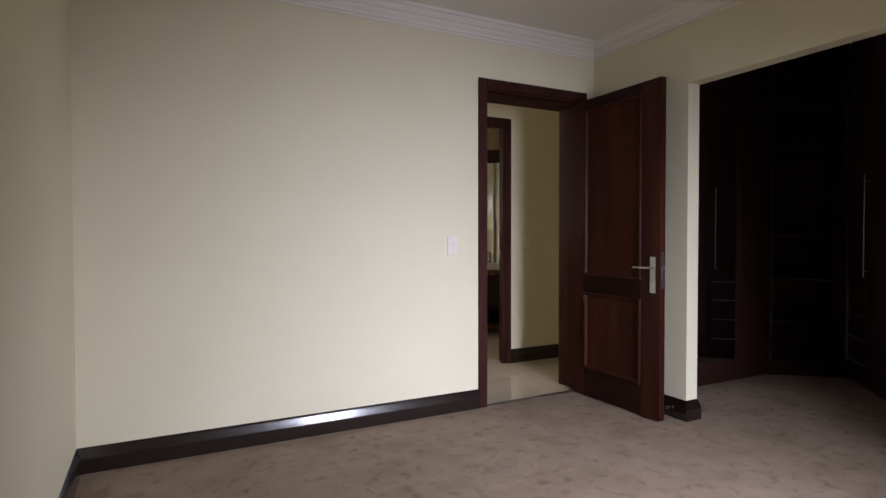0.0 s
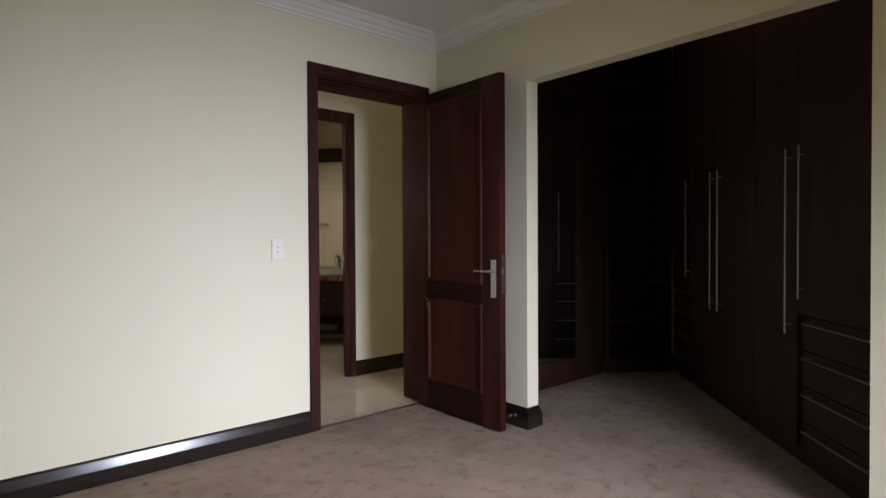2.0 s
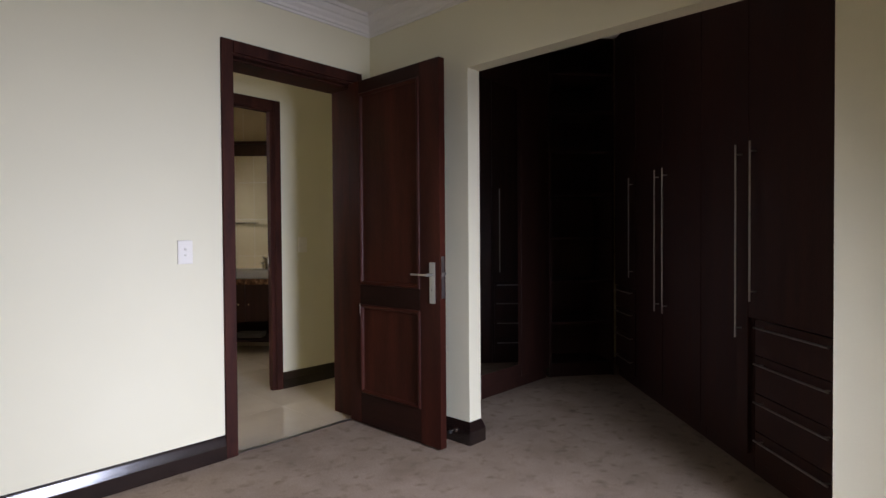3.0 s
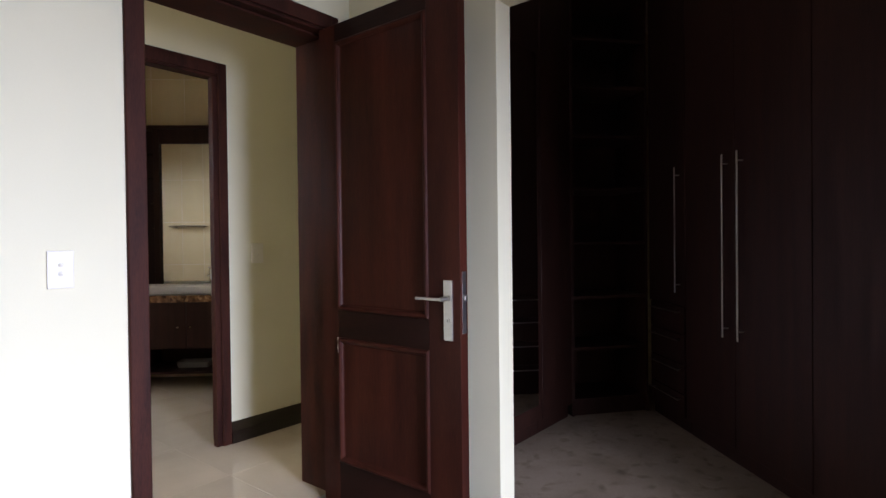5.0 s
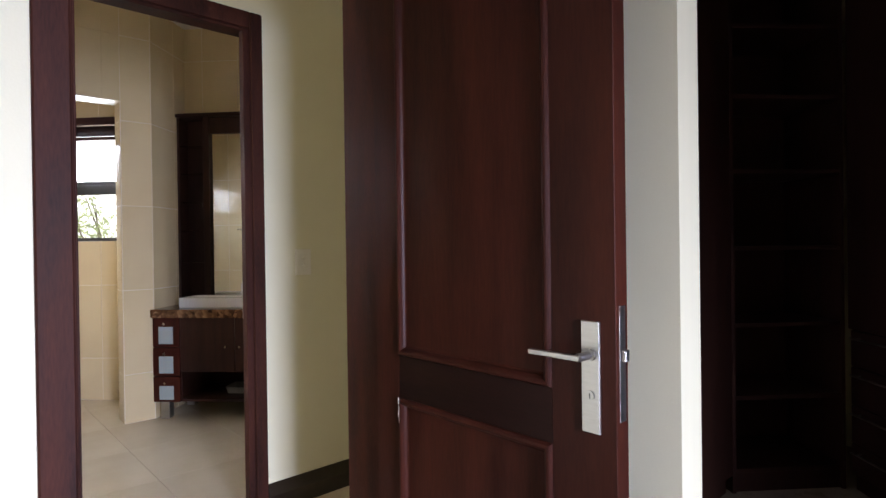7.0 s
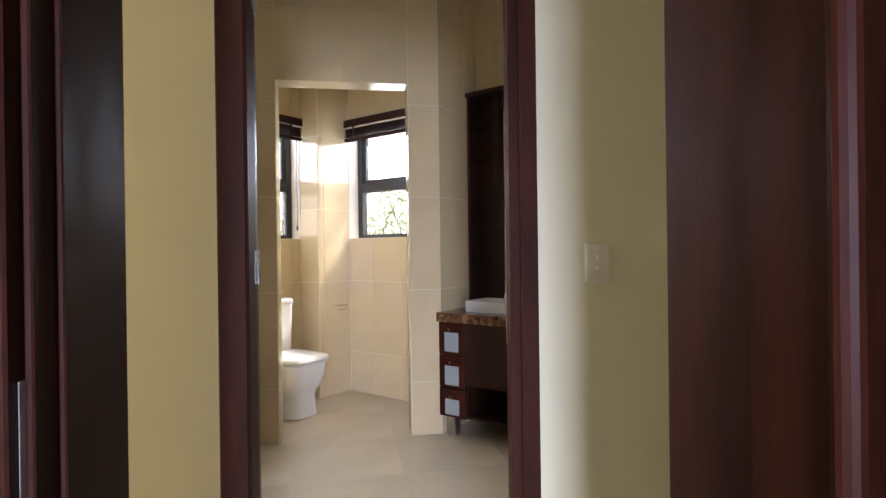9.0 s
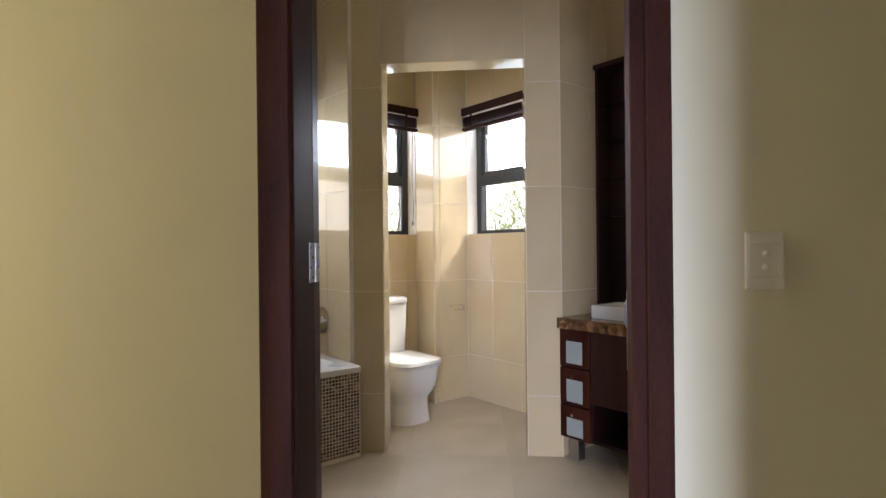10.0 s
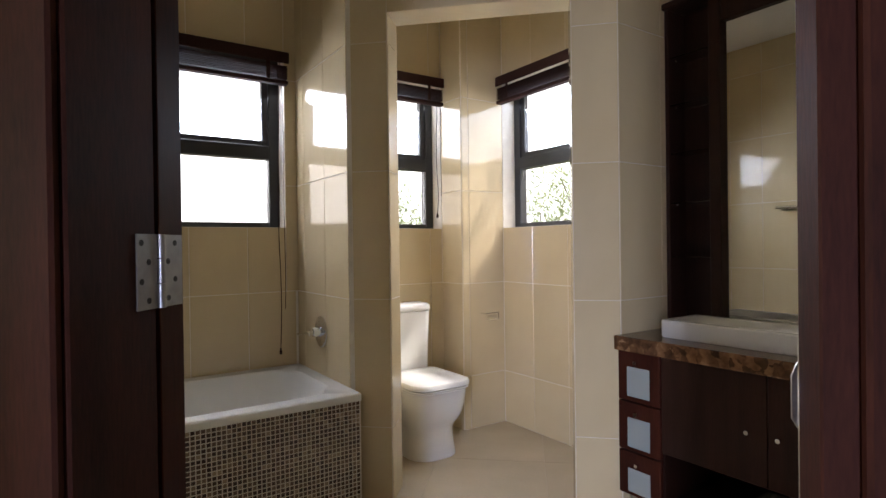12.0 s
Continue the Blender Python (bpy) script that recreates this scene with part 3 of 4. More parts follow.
# ---- switches ----
def switch(x, y, z, rows, label, w=0.078, h=0.118):
    """A wall switch on a face that looks towards -y, with a row of rockers in a round-edged plate."""
    s = tagged(empty("light_switch", x, y, z), label, "light switch")
    part("plate", box(-w / 2, w / 2, -0.009, 0, -h / 2, h / 2, 0.003, seg=2), PLASTIC, s)
    for q in (-1, 1):
        part("cover_strip", box(-w / 2 + 0.006, w / 2 - 0.006, -0.0105, -0.0092, q * 0.0475 - 0.0095, q * 0.0475 + 0.0095, 0.0006), PLASTIC, s)
    part("insert", box(-w / 2 + 0.006, w / 2 - 0.006, -0.0105, -0.0092, -0.0368, 0.0368, 0.0006), PLASTIC, s)
    for k in range(rows):
        zc = (k - (rows - 1) / 2) * 0.030
        rk = part("rocker", tube([(0, -0.0107, zc), (0, -0.0135, zc), (0, -0.0150, zc - 0.0015)], [0.0085, 0.0075, 0.004], 16), PLASTIC, s, smooth=True)
    return s


switch(1.640, YN, 1.153, 2, "white plastic two-gang light switch on the cream wall", 0.077, 0.124)
switch(3.043, YH, 1.173, 2, "white plastic two-gang light switch on the hall wall", 0.083, 0.127)


# ---- wardrobe cabinets ----
def bar_handle(parent, s, z0, z1, y, r=0.005, horizontal=None):
    """A steel bar on two posts in front of the face y (out is -y)."""
    if horizontal:
        a, b = horizontal
        h = part("handle", tube([(a, y - 0.030, z0), (b, y - 0.030, z0)], r, 10), STEEL, parent, "brushed steel bar handle", True)
        posts = [(a + 0.03, z0), (b - 0.03, z0)]
    else:
        h = part("handle", tube([(s, y - 0.034, z0), (s, y - 0.034, z1)], r, 10), STEEL, parent, "brushed steel bar handle", True)
        posts = [(s, z0 + 0.05), (s, z1 - 0.05)]
    for px, pz in posts:
        part("post", tube([(px, y - 0.032, pz), (px, y, pz)], r * 0.8, 8), STEEL, h, smooth=True)
    return h


TOPZ = 2.955


def cabinet(name, m, w, depth, label, doors=(), drawers=(), group="fitted wardrobes"):
    """A tall cupboard: local x along its front, the front face at y=0 looking to -y.
    doors: (x0, x1, z0, z1, handle x, handle z0, z1, material or None); drawers: (x0, x1, z0, z1)."""
    c = tagged(empty(name), label, "wardrobe", group)
    c.matrix_basis = m
    t = 0.018
    bm = bmesh.new()
    add_box(bm, 0.001, t, 0.022, depth, 0.09, TOPZ)
    add_box(bm, w - t, w - 0.001, 0.022, depth, 0.09, TOPZ)
    add_box(bm, t, w - t, depth - 0.01, depth, 0.09, TOPZ)
    add_box(bm, t, w - t, 0.022, depth - 0.01, 0.09, 0.09 + t)
    add_box(bm, t, w - t, 0.022, depth - 0.01, TOPZ - t, TOPZ)
    part("carcass", bm, VENEER, c)
    part("plinth", box(0.001, w - 0.001, 0.035, 0.055, 0.0, 0.0895), VENEER, c)
    for x0, x1, z0, z1, hx, h0, h1, mat in doors:
        dr = part("door", box(x0 + 0.0015, x1 - 0.0015, 0, 0.020, z0 + 0.0015, z1 - 0.0015, 0.0012), VENEER, c)
        if mat is not None:
            part("mirror", box(x0 + 0.05, x1 - 0.05, -0.004, -0.0005, z0 + 0.10, z1 - 0.55, 0.001), mat, dr, "full-length mirror pane")
        if hx is not None:
            bar_handle(dr, hx, h0, h1, 0.0)
    for x0, x1, z0, z1 in drawers:
        dr = part("drawer", box(x0 + 0.0015, x1 - 0.0015, 0, 0.020, z0 + 0.0015, z1 - 0.0015, 0.0012), VENEER, c)
        bar_handle(dr, None, z1 - 0.035, None, 0.0, 0.005, (x0 + 0.04, x1 - 0.02))
    return c


def closet_pose(s):
    return pose(CO[0] - 0.7203 * s, CO[1] - 0.6937 * s, 0, 0, 0, CLOSET_TURN) @ pose(0, 0, 0, 0, 0, 0)


# local x runs along s; the fronts must look to the room, which lies to the right of that direction
DZ = [(0.095, 0.24), (0.2425, 0.43), (0.4325, 0.62), (0.6225, 0.80)]
cabinet("wardrobe", closet_pose(0.0), 0.498, 0.55, "dark wenge wardrobe with a door over four drawers", [(0, 0.498, 0.8025, TOPZ, 0.43, 0.89, 1.69, None)], [(0.02, 0.48, *q) for q in DZ])
cabinet("wardrobe", closet_pose(0.50), 1.068, 0.55, "dark wenge wardrobe with two doors and long steel handles", [(0, 0.51, 0.095, TOPZ, 0.45, 0.69, 1.69, None), (0.512, 1.068, 0.095, TOPZ, 0.585, 0.69, 1.69, None)])
cabinet("wardrobe", closet_pose(1.57), 0.498, 0.55, "dark wenge wardrobe with one tall door", [(0, 0.498, 0.095, TOPZ, 0.44, 0.69, 1.69, None)])
cabinet("wardrobe", closet_pose(2.07), 0.64, 0.55, "dark wenge wardrobe with a door over four drawers", [(0, 0.64, 0.8025, TOPZ, 0.07, 0.89, 1.69, None)], [(0.06, 0.64, *q) for q in DZ])
# cupboards on the north side, with a mirror door
cabinet("wardrobe", pose(3.05, 2.665, 0), 1.10, 0.56, "dark wenge wardrobe with a full-length mirror door", [(0, 1.10, 0.095, TOPZ, None, 0, 0, MIRROR)])
cabinet("wardrobe", pose(4.152, 2.665, 0), 0.42, 0.56, "dark wenge wardrobe with a plain door", [(0, 0.42, 0.095, TOPZ, None, 0, 0, None)])


def corner_shelves():
    """An open shelf unit set across the corner between the two rows."""
    p0, p1 = (4.585, 2.672), (5.045, 2.300)
    m, w = line_frame(p0, p1)
    c = tagged(empty("shelf_unit"), "open dark wenge corner shelf unit, empty", "shelf unit")
    c.matrix_basis = m
    d = 0.42
    bm = bmesh.new()
    add_box(bm, 0.001, 0.02, 0, d, 0.0, TOPZ)
    add_box(bm, w - 0.02, w - 0.001, 0, d, 0.0, TOPZ)
    add_box(bm, 0.02, w - 0.02, 0, d, TOPZ - 0.02, TOPZ)
    part("carcass", bm, VENEER, c)
    part("back", box(0.02, w - 0.02, d - 0.012, d - 0.0005, 0.0, TOPZ - 0.0205), VENEER, c)
    part("plinth", box(0.0205, w - 0.0205, 0.02, 0.04, 0, 0.0995), VENEER, c)
    for zz in (0.10, 0.46, 0.82, 1.20, 1.58, 1.95, 2.30, 2.63):
        part("shelf", box(0.0205, w - 0.0205, 0.004, d - 0.0125, zz, zz + 0.02, 0.001), VENEER, c)


corner_shelves()


# ---- bathroom fittings ----
def bath_pose(a, b, z=0.0, turn=0.0):
    p = B(a, b, z)
    return pose(p[0], p[1], p[2], 0, 0, BATH_TURN + turn)


RIM = 0.531


def bathtub():
    """Local x runs along the bath to the tap wall, y to the window wall."""
    L, W = 1.70, 0.824
    t = tagged(empty("bathtub"), "white built-in acrylic bath with a mosaic tiled front", "bathtub")
    t.matrix_basis = bath_pose(DIV0 - L + 0.004, 0.745)
    n = 8
    cx, cy = L / 2, W / 2
    secs = [rounded_rect(L, W, 0.012, RIM - 0.035, cx, cy, n), rounded_rect(L, W, 0.012, RIM - 0.006, cx, cy, n), rounded_rect(L - 0.012, W - 0.012, 0.012, RIM, cx, cy, n),
            rounded_rect(L - 0.15, W - 0.17, 0.16, RIM, cx, cy, n), rounded_rect(L - 0.175, W - 0.195, 0.16, RIM - 0.012, cx, cy, n),
            rounded_rect(L - 0.30, W - 0.27, 0.17, RIM - 0.20, cx + 0.02, cy, n), rounded_rect(L - 0.42, W - 0.34, 0.16, RIM - 0.36, cx + 0.03, cy, n), rounded_rect(L - 0.56, W - 0.46, 0.12, RIM - 0.40, cx + 0.03, cy, n)]
    bm = loft(secs, False)
    bm.verts.ensure_lookup_table()
    bm.faces.new(bm.verts[-len(secs[0]):])
    part("shell", bm, ACRYLIC, t, smooth=True)
    panel = part("front_panel", box(0.0, L, 0.020, 0.05, 0.0, RIM - 0.036), GROUT, t, "brown and beige glass mosaic front")
    step, size, th = 0.0196, 0.0152, 0.002
    rnd = random.Random(5)
    cols = [(0.060, 0.034, 0.024), (0.10, 0.060, 0.038), (0.16, 0.105, 0.068), (0.26, 0.19, 0.125), (0.38, 0.30, 0.21)]
    mats = [varied("mosaic_glass", tuple(0.85 * q for q in c), tuple(min(1, 1.15 * q) for q in c), 30, 0.14, rough_var=0.06) for c in cols]
    rows, columns = int((RIM - 0.045) / step), int(L / step)
    rest = bmesh.new()
    meshes = [tile_mesh(size, size, th, mm, 0.0012) for mm in mats]
    for j in range(rows):
        for i in range(columns):
            k = rnd.choices(range(5), (4, 4, 4, 2, 1))[0]
            x, zz = L - 0.003 - (i + 1) * step, RIM - 0.0365 - (j + 1) * step
            if i < 30 and j < 10:
                ob = new("mosaic_piece", meshes[k])
                ob.parent = panel
                ob.matrix_basis = pose(x, 0.0195, zz)
            else:
                q = [rest.verts.new((x + dx, 0.0195 - dy, zz + dz)) for dx, dy, dz in ((0, 0, 0), (size, 0, 0), (size, 0, size), (0, 0, size), (0.0012, th, 0.0012), (size - 0.0012, th, 0.0012), (size - 0.0012, th, size - 0.0012), (0.0012, th, size - 0.0012))]
                for f in ((4, 5, 6, 7), (0, 1, 5, 4), (1, 2, 6, 5), (2, 3, 7, 6), (3, 0, 4, 7)):
                    rest.faces.new([q[v] for v in f]).material_index = k
    me = bpy.data.meshes.new("mosaic")
    rest.to_mesh(me)
    rest.free()
    for mm in mats:
        me.materials.append(mm)
    ob = new("mosaic", me)
    ob.parent = panel
    ob["kind"] = "stuff"


bathtub()


def bath_mixer():
    """A round chrome plate with a lever, on the tap wall above the bath."""
    c = tagged(empty("bath_mixer"), "chrome bath mixer with a round plate on the tiled wall", "tap")
    c.matrix_basis = bath_pose(DIV0 - 0.008, 1.20, 0.76)
    part("plate", tube([(0, 0, 0), (-0.006, 0, 0), (-0.009, 0, 0)], [0.082, 0.082, 0.076], 32), CHROME, c, smooth=True)
    part("body", tube([(-0.009, 0, 0), (-0.05, 0, 0)], [0.026, 0.022], 20), CHROME, c, smooth=True)
    part("lever", box(-0.075, -0.05, -0.012, 0.012, -0.014, 0.012, 0.004, seg=2), CHROME, c)
    part("lever_arm", box(-0.13, -0.072, -0.010, 0.010, -0.006, 0.004, 0.003, seg=2), CHROME, c)


bath_mixer()


def toilet():
    """A close-coupled toilet; local x points out from the wall behind it."""
    c = tagged(empty("toilet"), "white ceramic close-coupled toilet with a closed lid", "toilet")
    c.matrix_basis = bath_pose(-0.265, NW - 0.009, 0, -90)
    n = 10

    def dsec(x0, x1, w, z, rb, rf):
        return rounded_rect(x1 - x0, w, [rf, rb, rb, rf], z, (x0 + x1) / 2, 0, n)
    base = loft([dsec(0.10, 0.540, 0.304, 0.0, 0.03, 0.118), dsec(0.10, 0.540, 0.304, 0.012, 0.03, 0.118), dsec(0.10, 0.530, 0.292, 0.06, 0.03, 0.112), dsec(0.10, 0.523, 0.284, 0.12, 0.03, 0.11), dsec(0.09, 0.524, 0.286, 0.155, 0.03, 0.11),
                 dsec(0.075, 0.535, 0.303, 0.180, 0.04, 0.115), dsec(0.06, 0.559, 0.334, 0.212, 0.05, 0.12), dsec(0.05, 0.580, 0.354, 0.252, 0.05, 0.122), dsec(0.045, 0.594, 0.366, 0.305, 0.05, 0.12), dsec(0.04, 0.599, 0.370, 0.360, 0.05, 0.112), dsec(0.04, 0.600, 0.371, 0.388, 0.05, 0.108), dsec(0.045, 0.594, 0.362, 0.393, 0.05, 0.108)])
    part("bowl", base, CERAMIC, c, smooth=True)
    part("seat", loft([dsec(0.185, 0.605, 0.374, 0.3945, 0.03, 0.095), dsec(0.185, 0.611, 0.382, 0.399, 0.03, 0.095), dsec(0.185, 0.608, 0.376, 0.406, 0.03, 0.095)]), CERAMIC, c, smooth=True)
    part("lid", loft([dsec(0.181, 0.607, 0.374, 0.4085, 0.03, 0.092), dsec(0.181, 0.614, 0.386, 0.414, 0.03, 0.092), dsec(0.181, 0.613, 0.384, 0.430, 0.03, 0.09), dsec(0.185, 0.606, 0.372, 0.440, 0.03, 0.086), dsec(0.20, 0.58, 0.33, 0.4455, 0.03, 0.078), dsec(0.25, 0.52, 0.23, 0.447, 0.03, 0.06)]), CERAMIC, c, smooth=True)
    part("cistern", loft([dsec(0.0, 0.158, 0.345, 0.394, 0.02, 0.045), dsec(0.0, 0.160, 0.348, 0.43, 0.02, 0.045), dsec(0.0, 0.170, 0.372, 0.795, 0.02, 0.05)]), CERAMIC, c, smooth=True)
    lid = part("cistern_lid", loft([dsec(0.0, 0.174, 0.378, 0.7975, 0.02, 0.052), dsec(0.0, 0.178, 0.384, 0.808, 0.02, 0.052), dsec(0.0, 0.174, 0.378, 0.830, 0.02, 0.05), dsec(0.004, 0.162, 0.355, 0.842, 0.02, 0.045), dsec(0.02, 0.13, 0.29, 0.847, 0.02, 0.04)]), CERAMIC, c, smooth=True)
    part("flush_button", tube([(0.080, 0, 0.8472), (0.080, 0, 0.853)], [0.024, 0.022], 20), CHROME, lid, "chrome dual flush button", True)
    # dark bent tube put beside the base, from the floor to the cistern
    part("dark_tube", tube([(0.10, 0.165, 0.0), (0.10, 0.165, 0.16), (0.06, 0.165, 0.20), (0.06, 0.150, 0.395)], 0.014, 10), MATT_BLACK, c, "dark bent tube beside the toilet base", True)
    part("waste_pipe", tube([(0.0, 0.0, 0.17), (0.12, 0.0, 0.17)], 0.05, 16), CERAMIC, c, smooth=True)
    for s in (-1, 1):
        part("bolt_cap", tube([(0.20, s * 0.140, 0.055), (0.20, s * 0.151, 0.055)], 0.008, 10), CHROME, c, smooth=True)


toilet()


def roll_holder():
    c = tagged(empty("toilet_roll_holder"), "empty chrome toilet roll holder on the tiled wall", "toilet roll holder")
    c.matrix_basis = bath_pose(0.30, 1.345, 0.735)
    part("backplate", box(-0.03, 0.03, -0.008, 0.0, -0.025, 0.025, 0.002), CHROME, c)
    part("arm", tube([(-0.025, -0.008, 0.018), (-0.025, -0.055, 0.018), (0.085, -0.055, 0.018), (0.085, -0.055, -0.02), (-0.01, -0.055, -0.02)], 0.005, 10), CHROME, c, smooth=True)


roll_holder()


# ---- vanity ----
VT = 0.807


def vanity():
    """Local x runs along the front away from the pier, y back to the wall."""
    m = bath_pose(-0.02, -0.004, 0, -90)
    c = tagged(empty("vanity_unit"), "dark red-brown vanity unit with frosted glass drawers and an open shelf", "vanity unit")
    c.matrix_basis = m
    L, D = 1.24, 0.495
    for nm, q in (("side_panel", (0.0, 0.018, 0.022, D, 0.13, 0.745)), ("side_panel", (L - 0.018, L, 0.022, D, 0.13, 0.745)), ("divider", (0.196, 0.212, 0.022, D - 0.0125, 0.1485, 0.745)),
                  ("back_panel", (0.0185, L - 0.0185, D - 0.012, D, 0.13, 0.745)), ("base_panel", (0.0185, L - 0.0185, 0.022, D - 0.0125, 0.13, 0.148)), ("shelf", (0.2125, L - 0.0185, 0.022, D - 0.0125, 0.345, 0.363))):
        part(nm, box(*q, 0.001), VENEER, c)
    for z0, z1, zt in ((0.13, 0.314, 0.247), (0.320, 0.526, 0.463), (0.532, 0.745, 0.679)):
        dw = part("drawer", box(0.002, 0.206, 0.0, 0.020, z0, z1, 0.003), WOOD, c)
        part("glass_inset", box(0.050, 0.160, -0.0035, -0.0004, zt - 0.125 + (0.025 if z0 < 0.2 else 0), zt, 0.001), FROST, dw, "frosted glass inset")
        part("knob", tube([(0.10, 0, zt + 0.022), (0.10, -0.012, zt + 0.022), (0.10, -0.020, zt + 0.022)], [0.005, 0.005, 0.008], 12), CHROME, dw, "chrome knob", True)
    for x0, x1, kx in ((0.214, 0.622, 0.56), (0.625, 1.04, 0.665), (1.043, 1.238, 1.08)):
        dr = part("door", box(x0, x1, 0.0, 0.020, 0.355, 0.745, 0.002), VENEER, c)
        part("knob", tube([(kx, 0, 0.535), (kx, -0.012, 0.535), (kx, -0.020, 0.535)], [0.005, 0.005, 0.008], 12), CHROME, dr, "chrome knob", True)
    for x in (0.072, L - 0.072):
        for y in (0.06, D - 0.08):
            part("leg", box(x - 0.033, x + 0.033, y - 0.033, y + 0.033, 0.0, 0.1295, 0.002), STEEL, c, "square brushed steel leg")
    w = tagged(empty("countertop"), "polished brown marble countertop", "countertop")
    w.matrix_basis = m
    part("slab", box(-0.002, L + 0.01, -0.022, D + 0.002, 0.7455, VT, 0.006, seg=2), MARBLE, w)
    return m


VM = vanity()


def basin():
    c = tagged(empty("wash_basin"), "white rectangular ceramic vessel basin on the marble top", "basin")
    c.matrix_basis = VM
    z0, z1 = VT + 0.0005, VT + 0.074
    cx, cy, w, d = 0.545, 0.225, 0.80, 0.27
    secs = [rounded_rect(w - 0.008, d - 0.008, 0.02, z0, cx, cy), rounded_rect(w, d, 0.022, z0 + 0.006, cx, cy), rounded_rect(w, d, 0.022, z1 - 0.005, cx, cy), rounded_rect(w - 0.008, d - 0.008, 0.02, z1, cx, cy),
            rounded_rect(w - 0.06, d - 0.06, 0.03, z1, cx, cy), rounded_rect(w - 0.07, d - 0.07, 0.03, z1 - 0.006, cx, cy), rounded_rect(w - 0.14, d - 0.12, 0.05, z0 + 0.03, cx, cy), rounded_rect(w - 0.3, d - 0.22, 0.05, z0 + 0.022, cx, cy)]
    part("bowl", loft(secs), CERAMIC, c, smooth=True)
    part("waste", tube([(cx, cy, z0 + 0.0222), (cx, cy, z0 + 0.026)], [0.024, 0.021], 20), CHROME, c, "chrome waste", True)
    t = tagged(empty("basin_tap"), "chrome basin mixer tap", "tap")
    t.matrix_basis = VM @ pose(0.72, 0.343, z1)
    part("body", tube([(0, 0, -0.0), (0, 0, 0.12)], 0.022, 16), CHROME, t, smooth=True)
    part("spout", tube([(0, -0.01, 0.085), (0, -0.13, 0.075)], [0.014, 0.011], 12), CHROME, t, smooth=True)
    part("lever", tube([(0, 0, 0.12), (0, 0.0, 0.135), (0, -0.07, 0.155)], [0.016, 0.012, 0.006], 12), CHROME, t, smooth=True)


basin()
# tray shape added where the niche has a pale strip of unknown kind
nb = tagged(empty("niche_tray_shape"), "shallow grey tray shape standing for a pale strip in the vanity's open niche", "tray")
nb.matrix_basis = VM @ pose(0.60, 0.26, 0.1485)
bmn = loft([rounded_rect(0.26, 0.15, 0.015, 0.0, 0, 0, 4), rounded_rect(0.28, 0.17, 0.02, 0.045, 0, 0, 4), rounded_rect(0.27, 0.16, 0.018, 0.045, 0, 0, 4), rounded_rect(0.25, 0.14, 0.012, 0.006, 0, 0, 4)])
part("tray", bmn, GREY_PLASTIC, nb, smooth=True)
part("rim", loft([rounded_rect(0.288, 0.178, 0.022, 0.0455, 0, 0, 4), rounded_rect(0.288, 0.178, 0.022, 0.050, 0, 0, 4), rounded_rect(0.268, 0.158, 0.016, 0.050, 0, 0, 4), rounded_rect(0.268, 0.158, 0.016, 0.0455, 0, 0, 4)], False), GREY_PLASTIC, nb)


def mirror_cabinet():
    """A mirror between open shelf columns, over the basin."""
    c = tagged(empty("mirror_cabinet"), "dark wooden mirror unit with glass shelves at its side", "mirror cabinet")
    c.matrix_basis = bath_pose(0.34, -0.004, 0, -90)
    D, z0, z1, L = 0.136, VT + 0.0005, 2.287, 1.24
    for x, w in ((0.0, 0.02), (0.215, 0.05), (L - 0.265, 0.05), (L - 0.02, 0.02)):
        part("upright", box(x, x + w, 0, D, z0, z1, 0.002), VENEER, c)
    part("back", box(0.0205, L - 0.0205, D - 0.01, D - 0.001, z0, z1), VENEER, c)
    part("top", box(-0.012, L + 0.012, -0.02, D - 0.001, z1 + 0.0005, z1 + 0.03, 0.004), VENEER, c)
    part("mirror", box(0.2655, L - 0.2655, 0.030, 0.034, z0 + 0.06, z1 - 0.13, 0.001), MIRROR, c, "mirror glass")
    part("mirror_rail", box(0.2655, L - 0.2655, 0.012, 0.05, z1 - 0.1295, z1 - 0.0005, 0.002), VENEER, c)
    part("mirror_rail", box(0.2655, L - 0.2655, 0.012, 0.05, z0 + 0.03, z0 + 0.0595, 0.002), VENEER, c)
    for xa, xb in ((0.0205, 0.2145), (L - 0.2145, L - 0.0205)):
        for zz in (1.135, 1.385, 1.615, 1.84, 2.06):
            sh = part("glass_shelf", box(xa, xb, 0.012, D - 0.0105, zz, zz + 0.005), GLASS, c, "clear glass shelf")
            for px in (xa + 0.006, xb - 0.006):
                part("peg", tube([(px, 0.05, zz - 0.008), (px, 0.05, zz - 0.0005)], 0.005, 8), CHROME, sh)


mirror_cabinet()


def wall_shelf():
    """A glass shelf on two chrome brackets, on the wall that the mirror faces."""
    c = tagged(empty("glass_wall_shelf"), "small glass shelf on chrome brackets on the tiled wall", "shelf")
    c.matrix_basis = bath_pose(SW + 0.009, 0.86, 1.49, -90)
    part("glass", box(0.0, 0.50, -0.0, 0.12, 0.0, 0.008, 0.002), GLASS, c, "clear glass shelf")
    for x in (0.05, 0.45):
        part("bracket", tube([(x, -0.0, -0.008), (x, 0.115, -0.008)], 0.007, 10), CHROME, c, smooth=True)
    part("rail", tube([(0.0, 0.118, 0.018), (0.50, 0.118, 0.018)], 0.004, 8), CHROME, c, smooth=True)


wall_shelf()


